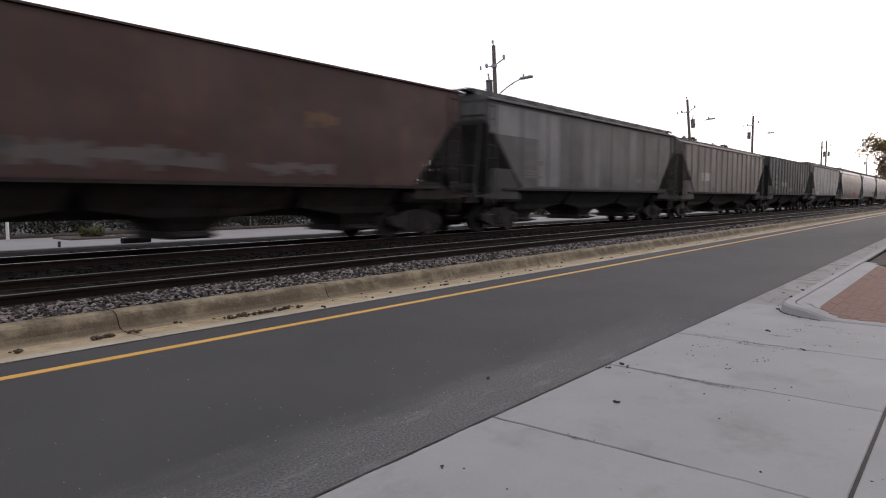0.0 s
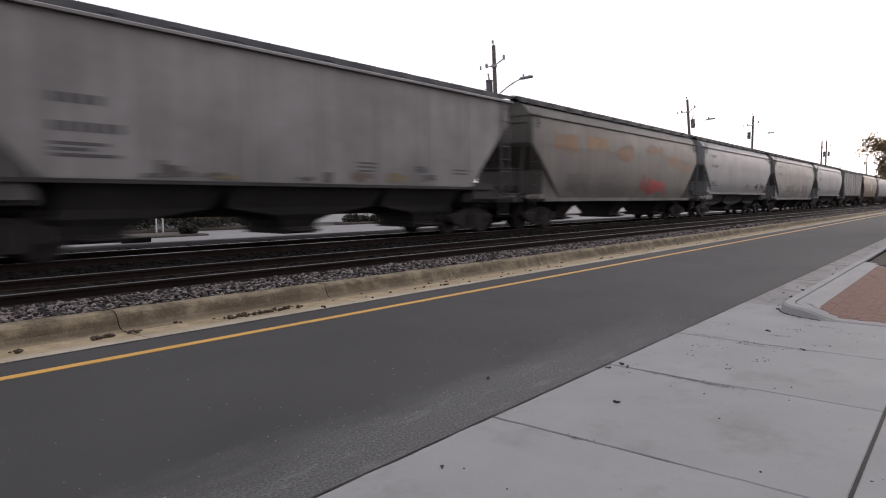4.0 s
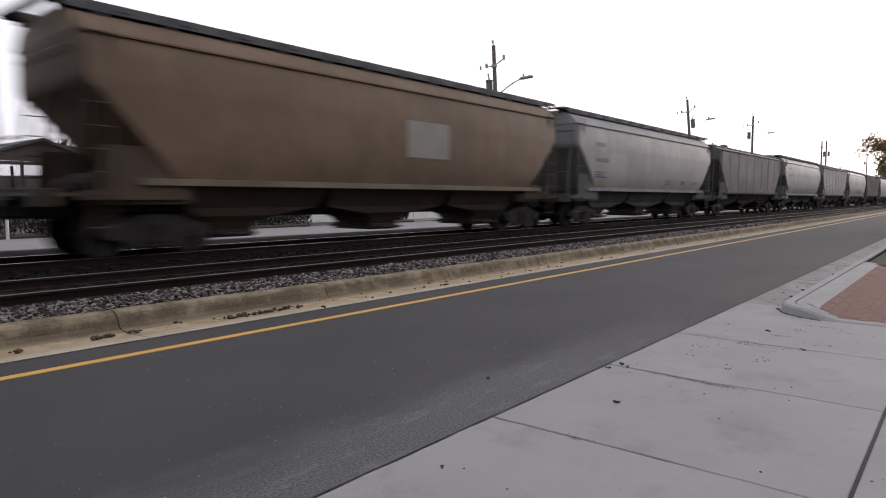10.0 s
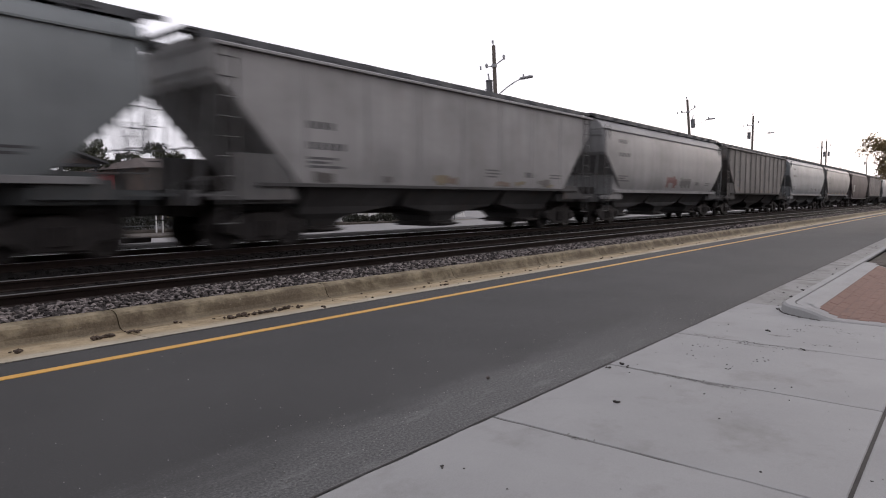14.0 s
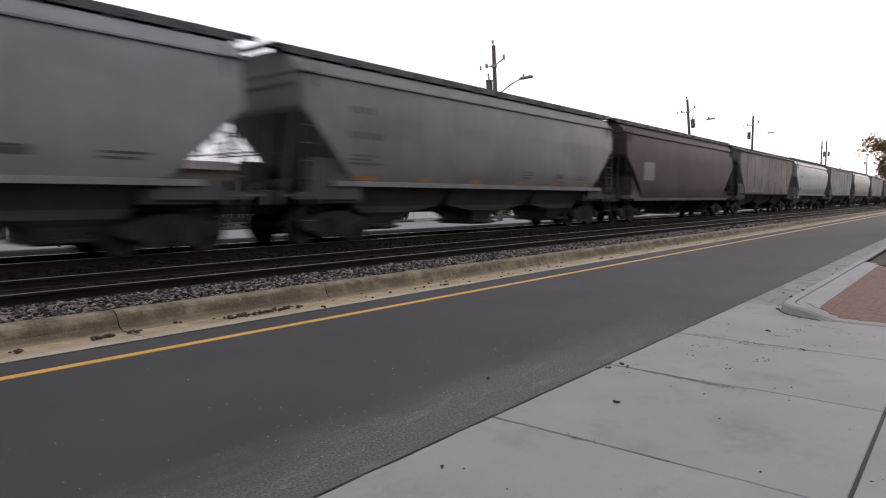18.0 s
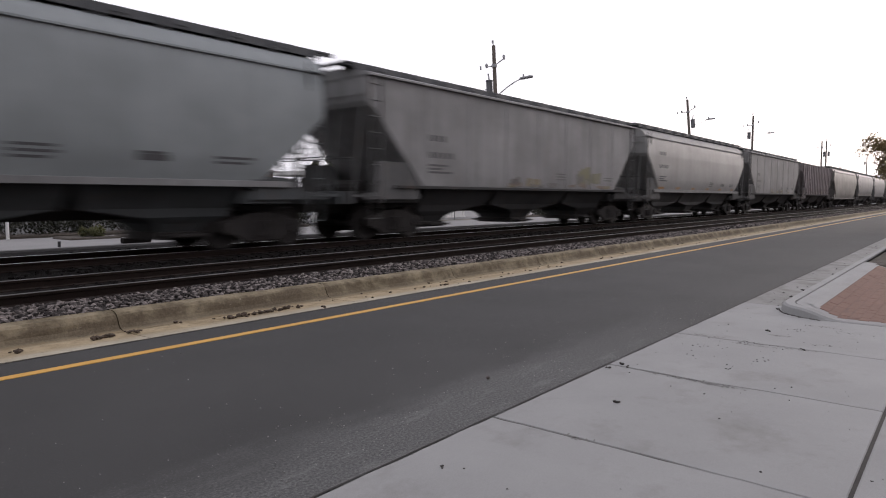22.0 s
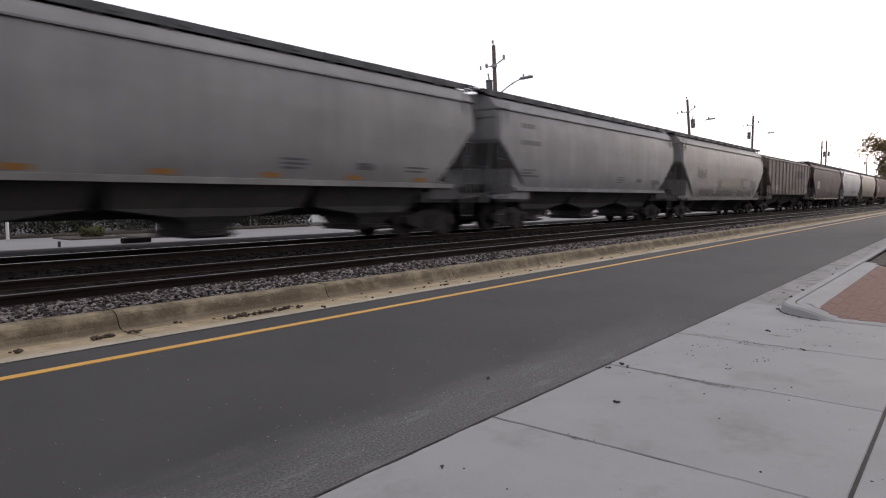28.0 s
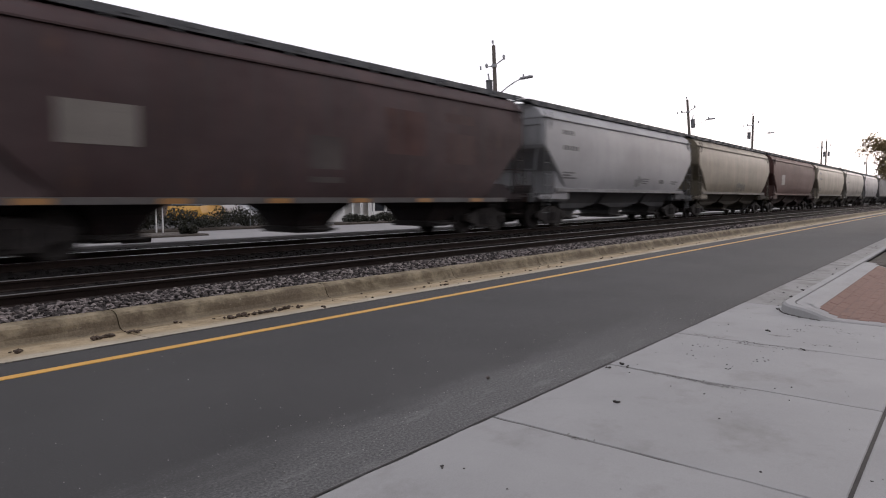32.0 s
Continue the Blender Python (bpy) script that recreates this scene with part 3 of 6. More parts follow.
def build_litter():
    rng = np.random.RandomState(11)
    clumps, sizes = [], []
    for cx, cy, n, spread in ((2.62, 6.34, 9, 0.03), (2.72, 6.36, 9, 0.04), (2.98, 6.38, 7, 0.03), (1.93, 6.33, 6, 0.025), (4.3, 6.31, 46, 0.22), (4.7, 6.33, 22, 0.16), (3.5, 6.5, 3, 0.02), (5.13, 6.05, 4, 0.02), (7.6, 6.2, 8, 0.1)):
        for _ in range(n):
            clumps.append((cx + rng.randn() * spread, cy + rng.randn() * 0.035, 0.004 + 0.01 * rng.rand()))
            sizes.append(rng.uniform(0.012, 0.032))
    for _ in range(150):
        clumps.append((5 + 45 * rng.rand() ** 1.3, rng.uniform(6.1, 6.58), 0.0))
        sizes.append(rng.uniform(0.006, 0.026))
    ob = scatter_mesh("leaf_litter", LITTER, np.array(clumps), np.array(sizes), 12, 0.6)
    tagged(ob, "dark clumps of dead leaves and dirt in the gutter", "leaf litter", kind="stuff")
    bits, sizes = [], []
    for _ in range(38):
        bits.append((rng.normal(5.75, 0.30), rng.uniform(1.2, 2.05), 0.006))
        sizes.append(rng.uniform(0.0025, 0.0075))
    for _ in range(26):      # dirt caught in two of the joints
        bits.append((4.75 + rng.normal(0, 0.02), rng.uniform(1.2, 2.15), 0.003))
        sizes.append(rng.uniform(0.002, 0.005))
    for _ in range(14):
        bits.append((3.165 + rng.normal(0, 0.014), rng.uniform(0.3, 2.15), 0.003))
        sizes.append(rng.uniform(0.002, 0.004))
    for _ in range(70):
        bits.append((rng.uniform(2.2, 8.5), rng.uniform(0.0, 2.1), 0.006))
        sizes.append(0.003 + 0.006 * rng.rand() ** 2)
    for x, y, s in ((3.91, 1.72, 0.015), (6.97, 1.52, 0.022), (4.85, 2.11, 0.014), (4.78, 2.02, 0.012), (4.66, 2.14, 0.012), (6.28, 1.08, 0.012), (9.6, 1.8, 0.025), (10.4, 1.83, 0.025), (2.4, 1.96, 0.008)):
        for _ in range(3):
            bits.append((x + 0.02 * rng.randn(), y + 0.01 * rng.randn(), 0.009))
            sizes.append(s * rng.uniform(0.6, 1.1))
    for k in range(90):       # washed up at the foot of the corner curb
        a = math.pi * (0.52 + 0.42 * rng.rand())
        bits.append((8.60 + (0.655 + 0.02 * abs(rng.randn())) * math.cos(a), 1.08 + (0.655 + 0.02 * abs(rng.randn())) * math.sin(a), 0.005))
        sizes.append(rng.uniform(0.004, 0.012))
    for cx, cy in ((7.55, 1.15), (7.2, 1.32), (6.6, 1.0), (6.3, 1.5), (7.35, 0.9)):
        for _ in range(16):
            bits.append((cx + 0.03 * rng.randn(), cy + 0.07 * rng.randn(), 0.005))
            sizes.append(rng.uniform(0.002, 0.006))
    for _ in range(36):       # along the dirty gutter by the corner
        bits.append((8.6 + 14 * rng.rand() ** 1.4, 1.74 + 0.36 * rng.rand() ** 1.8, 0.006))
        sizes.append(0.005 + 0.014 * rng.rand() ** 2)
    smears, wide = [], []
    for cx, cy, n, spread in ((4.74, 1.66, 7, 0.12), (4.72, 1.51, 12, 0.10), (4.70, 1.32, 15, 0.08), (3.16, 1.64, 6, 0.05), (6.21, 1.48, 14, 0.10), (6.28, 1.11, 10, 0.07), (6.36, 1.89, 9, 0.08), (6.80, 1.40, 10, 0.06), (6.30, 1.43, 8, 0.08)):
        for _ in range(n):
            for _ in range(4):
                off = spread * rng.randn()
                smears.append((cx + 0.012 * rng.randn() + 0.03 * abs(rng.randn()) * (off / spread) ** 2 * 0.2, cy + off, 0.0045))
                wide.append(rng.uniform(0.004, 0.012))
    ob = scatter_mesh("dirt_smears", SMEAR, np.array(smears), np.array(wide), 17, 0.05)
    tagged(ob, "thin dark smears of washed-up dirt on the apron", "dirt", kind="stuff")
    ob = scatter_mesh("apron_grit", JOINT_DIRT, np.array(bits), np.array(sizes), 13, 0.5)
    tagged(ob, "scattered dark crumbs and twigs on the concrete apron", "grit", kind="stuff")
    n = 700
    x = rng.uniform(0.6, 9.0, n)
    y = np.where(np.arange(n) < 380, 2.22 + np.abs(rng.randn(n)) * 0.42, rng.uniform(2.3, 5.3, n))
    ob = scatter_mesh("road_grit", GRIT, np.stack([x, y, np.full(n, 0.003)], 1), rng.uniform(0.002, 0.0052, n), 14, 0.7)
    tagged(ob, "pale grit strewn along the asphalt margin", "grit", kind="stuff")
    lone = scatter_mesh("pebble", STONE, np.array([(3.83, 2.69, 0.012)]), np.array([0.018]), 15, 0.7)
    tagged(lone, "single pale pebble lying on the asphalt", "pebble")


build_ground()
build_track(TRACK_NEAR, "empty railway track with rusty rails beside the street", RAIL_TOP)
build_track(TRACK_FAR, "railway track under the passing freight train", RAIL_SHINE)
build_stones()
build_far_curb()
build_apron()
build_litter()
# Unseen walls, added to keep skylight off the train and the near ground.
SHADE_WALL = mottled("shade_wall_brick", (0.14, 0.085, 0.07), (0.21, 0.13, 0.105), 0.7, 25, 0.9, 0.4, 0.01)
tagged(finish("wall_south", boxes((-60, 4.2, -8.6, -8.2, -0.1, 12.0), (-60, 4.3, -8.7, -8.1, 12.0, 12.2), bevel=0.02), SHADE_WALL), "unseen plain brown brick wall behind the pavement, added to block skylight", "wall", kind="structure")
tagged(finish("wall_east", boxes((16, 240, -9.4, -9.0, -0.1, 7.4), (15.9, 240, -9.5, -8.9, 7.4, 7.6), bevel=0.02), SHADE_WALL), "unseen plain brown brick wall past the corner, added to darken far reflections", "wall", kind="structure")


# ---- the freight train ----
# Wagon kinds: "round" and "bulged" have smooth bulging sides under a ledge and differ in their ends, "tall" has slab sides under such a roof, "ribbed" has slab sides with outside posts, "slab" nearly plain slab sides.
# Side outlines from the floor (0) to the eaves (1).
ROUND_SIDE = [(0.0, 1.46), (0.08, 1.52), (0.22, 1.58), (0.45, 1.60), (0.68, 1.60), (0.86, 1.57), (0.96, 1.52), (1.0, 1.49)]
SLAB_SIDE = [(0.0, 1.53), (0.02, 1.545), (0.45, 1.545), (0.97, 1.545), (1.0, 1.54)]
CURVED = ("round", "bulged")
EAVES = {"round": 4.03, "bulged": 4.03, "slab": 4.24, "ribbed": 4.24, "tall": 4.06}
ROUND_ROOF = [(4.035, 1.545), (4.075, 1.545), (4.09, 1.47), (4.27, 1.36), (4.42, 1.18), (4.53, 0.92), (4.59, 0.5), (4.61, 0.0)]
SLAB_ROOF = [(4.25, 1.65), (4.30, 1.65), (4.35, 1.52), (4.46, 0.95), (4.52, 0.45), (4.54, 0.0)]
LOW_CURVED_ROOF = [(4.07, 1.60), (4.11, 1.60), (4.125, 1.48), (4.27, 1.22), (4.34, 0.7), (4.36, 0.0)]
LOW_ROOF = [(4.25, 1.60), (4.29, 1.60), (4.30, 1.50), (4.32, 0.95), (4.33, 0.45), (4.335, 0.0)]
SHOULDER = {"round": 2.85, "bulged": 3.04, "slab": 3.40, "ribbed": 3.40, "tall": 3.30}
SLOPE = {"round": 1.1, "bulged": 0.95, "slab": 0.95, "ribbed": 0.95, "tall": 0.95}      # how fast the ends draw in below the shoulder
MESHES = {}


def side_y(kind, z, floor):
    table = ROUND_SIDE if kind in CURVED else SLAB_SIDE
    return float(np.interp((z - floor) / (EAVES[kind] - floor), [a for a, _ in table], [b for _, b in table]))


def end_x(kind, half, z):
    """Half the body's length at height z: under the shoulder the ends step in and slope inwards to the floor."""
    drop = SHOULDER[kind] - z
    return half - (float(np.interp(drop, (-0.22, -0.1, 0.0), (0.0, 0.06, 0.2))) if drop < 0 else 0.2 + SLOPE[kind] * drop)


def keep_mesh(key, bm, mat, smooth=False):
    me = bpy.data.meshes.new(key[0])
    bm.normal_update()
    bm.to_mesh(me)
    bm.free()
    if smooth:
        for p in me.polygons:
            p.use_smooth = True
        me.set_sharp_from_angle(angle=radians(22))
    me.materials.append(mat)
    MESHES[key] = me
    return me


def body_mesh(kind, half, floor):
    key = ("body", kind, half, floor)
    if key in MESHES:
        return MESHES[key]
    bm = bmesh.new()
    table = ROUND_SIDE if kind in CURVED else SLAB_SIDE
    zs = sorted({round(floor + t * (EAVES[kind] - floor), 3) for t, _ in table} | {SHOULDER[kind] + d for d in (-0.12, 0.0, 0.1, 0.22)})
    c = 0.07
    rings = []
    for z in zs:
        y, x = side_y(kind, z, floor), end_x(kind, half, z)
        rings.append([bm.verts.new((px, py, z)) for px, py in ((-x, -y + c), (-x + c, -y), (-x * 0.33, -y), (x * 0.33, -y), (x - c, -y), (x, -y + c),
                                                               (x, y - c), (x - c, y), (x * 0.33, y), (-x * 0.33, y), (-x + c, y), (-x, y - c))])
    for a, b in zip(rings, rings[1:]):
        for i in range(12):
            bm.faces.new((a[i], a[(i + 1) % 12], b[(i + 1) % 12], b[i]))
    bm.faces.new(list(reversed(rings[0])))
    bm.faces.new(rings[-1])
    return keep_mesh(key, bm, STEEL, True)


def roof_mesh(kind, half, low):
    key = ("roof", kind, half, low)
    if key in MESHES:
        return MESHES[key]
    table = LOW_CURVED_ROOF if kind == "tall" and low else ROUND_ROOF if kind in (*CURVED, "tall") else (LOW_ROOF if low else SLAB_ROOF)
    prof = [(-y, z) for z, y in table] + [(y, z) for z, y in reversed(table[:-1])]
    bm = bmesh.new()
    extrude_profile(bm, prof, -half - 0.03, half + 0.03)
    return keep_mesh(key, bm, STEEL, True)


def bay_mesh(kind, left, right, floor):
    """A bay that draws in to a narrow chute; its mouth may reach further to one side."""
    key = ("hopper_bay", kind, left, right, floor)
    if key in MESHES:
        return MESHES[key]
    bm = bmesh.new()
    y = 1.42 if kind in CURVED else 1.48
    levels = [(floor + 0.02, left, right, y), (0.92, 0.93 * left, 0.93 * right, y - 0.45), (0.74, min(0.95, left), min(0.95, right), 0.95), (0.60, 0.58, 0.58, 0.80), (0.42, 0.47, 0.47, 0.66)]
    if floor < 1.2:
        # the low-floored kind carries narrow bays with open gaps between them
        levels = [(floor + 0.02, 0.98, 0.98, y - 0.05), (1.0, 0.78, 0.78, 1.25), (0.80, 0.60, 0.60, 0.98), (0.60, 0.52, 0.52, 0.80), (0.42, 0.47, 0.47, 0.66)]
    rings = [[bm.verts.new((b if sx > 0 else -a, sy * c, z)) for sx, sy in ((-1, -1), (1, -1), (1, 1), (-1, 1))] for z, a, b, c in levels]
    for a, b in zip(rings, rings[1:]):
        for i in range(4):
            bm.faces.new((b[i], b[(i + 1) % 4], a[(i + 1) % 4], a[i]))
    bm.faces.new(list(reversed(rings[-1])))
    bm.faces.new(rings[0])
    bmesh.ops.recalc_face_normals(bm, faces=bm.faces)
    return keep_mesh(key, bm, STEEL)


def fixed_meshes():
    """Meshes that are the same on every wagon."""
    keep_mesh(("outlet_gate",), boxes((-0.52, 0.52, -0.78, 0.78, 0.27, 0.43), (-0.42, 0.42, -1.05, -0.78, 0.32, 0.38), (-0.42, 0.42, 0.78, 1.05, 0.32, 0.38), bevel=0.015), STEEL)
    # ladder: stiles and rungs in the plane of the wagon's side
    lots = [(-0.22, -0.19, -0.015, 0.015, 0.0, 3.25), (0.19, 0.22, -0.015, 0.015, 0.0, 3.25)]
    bm = boxes(*lots)
    for i in range(8):
        add_tube(bm, (-0.2, 0, 0.18 + 0.41 * i), (0.2, 0, 0.18 + 0.41 * i), 0.013, n=6)
    keep_mesh(("ladder",), bm, STEEL)
    keep_mesh(("platform",), boxes((-0.55, 0.55, -1.45, 1.45, 1.16, 1.22), (0.47, 0.55, -1.5, 1.5, 0.98, 1.30), (-0.55, -0.47, -1.45, 1.45, 1.0, 1.16), bevel=0.01), STEEL)
    for kind, top in SHOULDER.items():
        keep_mesh(("end_brace", kind), tubes(((0.25, -1.2, 1.2), (-0.08, -1.2, top + 0.17), 0.035), n=6), STEEL)
    keep_mesh(("end_rail",), tubes(((0.42, -1.4, 2.15), (0.42, 1.4, 2.15), 0.018), ((0.42, -1.4, 1.2), (0.42, -1.4, 2.17), 0.018), ((0.42, 1.4, 1.2), (0.42, 1.4, 2.17), 0.018), n=6), STEEL)
    bm = bmesh.new()
    add_box(bm, -1.5, 0.25, -0.16, 0.16, 0.74, 1.02, bevel=0.02)
    add_box(bm, 0.25, 0.50, -0.12, 0.12, 0.76, 1.0, bevel=0.04)
    add_box(bm, 0.42, 0.60, -0.17, 0.05, 0.74, 1.02, bevel=0.05)
    keep_mesh(("coupler",), bm, STEEL)
    bm = tubes(((0, -0.75, 1.42), (0, 0.25, 1.42), 0.2), ((-0.05, 0.5, 1.38), (-0.05, 0.95, 1.38), 0.15), ((0, -0.75, 1.2), (0, -0.6, 1.42), 0.03), ((-0.3, -1.2, 1.3), (0.4, 1.2, 1.3), 0.02), n=12)
    keep_mesh(("air_reservoir",), bm, STEEL)
    bm = bmesh.new()
    n = 20
    for i in range(n):
        a, b = 2 * math.pi * i / n, 2 * math.pi * (i + 1) / n
        add_tube(bm, (0, 0.28 * math.cos(a), 0.28 * math.sin(a)), (0, 0.28 * math.cos(b), 0.28 * math.sin(b)), 0.014, n=5)
    for i in range(4):
        a = math.pi * i / 4
        add_tube(bm, (0, -0.28 * math.cos(a), -0.28 * math.sin(a)), (0, 0.28 * math.cos(a), 0.28 * math.sin(a)), 0.011, n=5)
    keep_mesh(("brake_wheel",), bm, STEEL)
    keep_mesh(("sill_step",), tubes(((-0.2, 0, 1.18), (-0.2, 0, 0.6), 0.016), ((0.2, 0, 1.18), (0.2, 0, 0.6), 0.016), ((-0.21, 0, 0.6), (0.21, 0, 0.6), 0.018), n=6), STEEL)
    keep_mesh(("body_bolster",), boxes((-0.75, 0.65, -1.38, 1.38, 1.0, 1.30), (-0.2, 0.2, -1.42, 1.42, 1.30, 1.52), bevel=0.02), STEEL)
    # truck: cast side frame with spring nest and bearing ends
    bm = bmesh.new()
    out = [(-1.12, 0.40), (-1.12, 0.60), (-0.78, 0.66), (-0.36, 0.80), (0.36, 0.80), (0.78, 0.66), (1.12, 0.60), (1.12, 0.36), (0.74, 0.33), (0.5, 0.17), (-0.5, 0.17), (-0.74, 0.33)]
    a = [bm.verts.new((x, -0.07, z)) for x, z in out]
    b = [bm.verts.new((x, 0.07, z)) for x, z in out]
    for i in range(12):
        bm.faces.new((a[i], a[(i + 1) % 12], b[(i + 1) % 12], b[i]))
    bm.faces.new(list(reversed(a)))
    bm.faces.new(b)
    bmesh.ops.recalc_face_normals(bm, faces=bm.faces)
    bmesh.ops.bevel(bm, geom=bm.edges[:], offset=0.018, segments=1, affect='EDGES')
    for x in (-0.89, 0.89):
        add_tube(bm, (x, -0.13, 0.457), (x, 0.13, 0.457), 0.13, n=12)
    for x in (-0.16, 0.0, 0.16):
        add_tube(bm, (x, -0.10, 0.28), (x, -0.10, 0.62), 0.07, n=8)
        add_tube(bm, (x, 0.10, 0.28), (x, 0.10, 0.62), 0.07, n=8)
    keep_mesh(("side_frame",), bm, STEEL)
    keep_mesh(("bolster",), boxes((-0.2, 0.2, -1.1, 1.1, 0.56, 0.82), (-0.3, 0.3, -0.4, 0.4, 0.82, 1.0), bevel=0.03), STEEL)
    keep_mesh(("brake_rigging",), boxes((-0.34, -0.26, -0.72, 0.72, 0.30, 0.48), (0.26, 0.34, -0.72, 0.72, 0.30, 0.48), (-0.42, 0.42, -0.06, 0.06, 0.36, 0.66), (-0.38, 0.38, 0.5, 0.6, 0.28, 0.56), bevel=0.015), STEEL)
    # wheelset about its own axle
    bm = bmesh.new()
    for s in (-1, 1):
        prof = [(0.68, 0.0), (0.68, 0.10), (0.70, 0.16), (0.705, 0.37), (0.685, 0.40), (0.685, 0.485), (0.715, 0.487), (0.735, 0.459), (0.82, 0.452), (0.822, 0.40), (0.80, 0.37), (0.775, 0.16), (0.80, 0.12), (0.80, 0.0)]
        k = 28
        rows = [[bm.verts.new((r * math.cos(2 * math.pi * i / k), s * y, r * math.sin(2 * math.pi * i / k))) for i in range(k)] for y, r in prof if r > 0]
        for p, q in zip(rows, rows[1:]):
            for i in range(k):
                bm.faces.new((p[i], p[(i + 1) % k], q[(i + 1) % k], q[i]))
    add_tube(bm, (0, -1.05, 0), (0, 1.05, 0), 0.085, n=12)
    bmesh.ops.recalc_face_normals(bm, faces=bm.faces)
    keep_mesh(("wheelset",), bm, WHEEL)


def strip_mesh(key, kind, floor, x0, x1, z0, z1, lift, wavy=0.0, seed=0):
    """A thin plate that lies on the wagon's near side and follows its bulge; wavy edges for sprayed patches."""
    full = ("strip", kind, floor, round(x0, 2), round(x1, 2), z0, z1, lift, wavy, seed)
    if full in MESHES:
        return MESHES[full]
    rng = random.Random(seed)
    bm = bmesh.new()
    if wavy:
        # sprayed letters: one run of strokes of uneven height
        x, cols = x0, []
        while x < x1 - 0.1:
            w = rng.uniform(0.14, 0.36)
            lo, hi = z0 + (z1 - z0) * rng.uniform(0.0, 0.3), z1 - (z1 - z0) * rng.uniform(0.0, 0.3)
            if rng.random() < 0.25:
                lo, hi = lo + 0.35 * (hi - lo), hi - 0.1 * (hi - lo)
            lean = rng.uniform(-0.06, 0.10)
            for dx in (0.04 * w, 0.35 * w, 0.7 * w, 0.96 * w):
                a, b = lo + rng.uniform(0, 0.12) * (hi - lo), hi - rng.uniform(0, 0.12) * (hi - lo)
                cols.append([bm.verts.new((x + dx + lean * w * j, -side_y(kind, a + (b - a) * j / 4, floor) - lift, a + (b - a) * j / 4)) for j in range(5)])
            x += w
        for a, b in zip(cols, cols[1:]):
            for j in range(4):
                bm.faces.new((a[j], b[j], b[j + 1], a[j + 1]))
    else:
        nz = 3
        cols = [[bm.verts.new((x, -side_y(kind, z0 + (z1 - z0) * j / nz, floor) - lift, z0 + (z1 - z0) * j / nz)) for j in range(nz + 1)] for x in (x0, x1)]
        for j in range(nz):
            bm.faces.new((cols[0][j], cols[1][j], cols[1][j + 1], cols[0][j + 1]))
    me = bpy.data.meshes.new(key)
    bm.normal_update()
    bm.to_mesh(me)
    bm.free()
    me.materials.append(STEEL)
    MESHES[full] = me
    return me


def ring_mesh(kind, floor, x, z, r):
    """A painted roundel: a ring on the wagon's near side."""
    bm = bmesh.new()
    rows = []
    for i in range(25):
        a = math.radians(15 * i)
        rows.append([bm.verts.new((x + k * r * math.cos(a), -side_y(kind, z + k * r * math.sin(a), floor) - 0.009, z + k * r * math.sin(a))) for k in (0.55, 1.0)])
    for a, b in zip(rows, rows[1:]):
        bm.faces.new((a[0], a[1], b[1], b[0]))
    return keep_mesh(("emblem", kind, x, z), bm, STEEL)


fixed_meshes()
INK = mottled("black_stencil_paint", (0.045, 0.045, 0.048), (0.085, 0.085, 0.09), 3, 60, 0.6)
REFLECTOR = mottled("yellow_reflective_tape", (0.24, 0.115, 0.03), (0.33, 0.17, 0.05), 3, 60, 0.4)
SPRAYS = {}


def spray(color):
    if color not in SPRAYS:
        SPRAYS[color] = mottled("faded_spray_paint", tuple(0.52 * c for c in color), tuple(0.76 * c for c in color), 1.6, 30, 0.6, gloss=0.3)
    return SPRAYS[color]


WHEELS = []


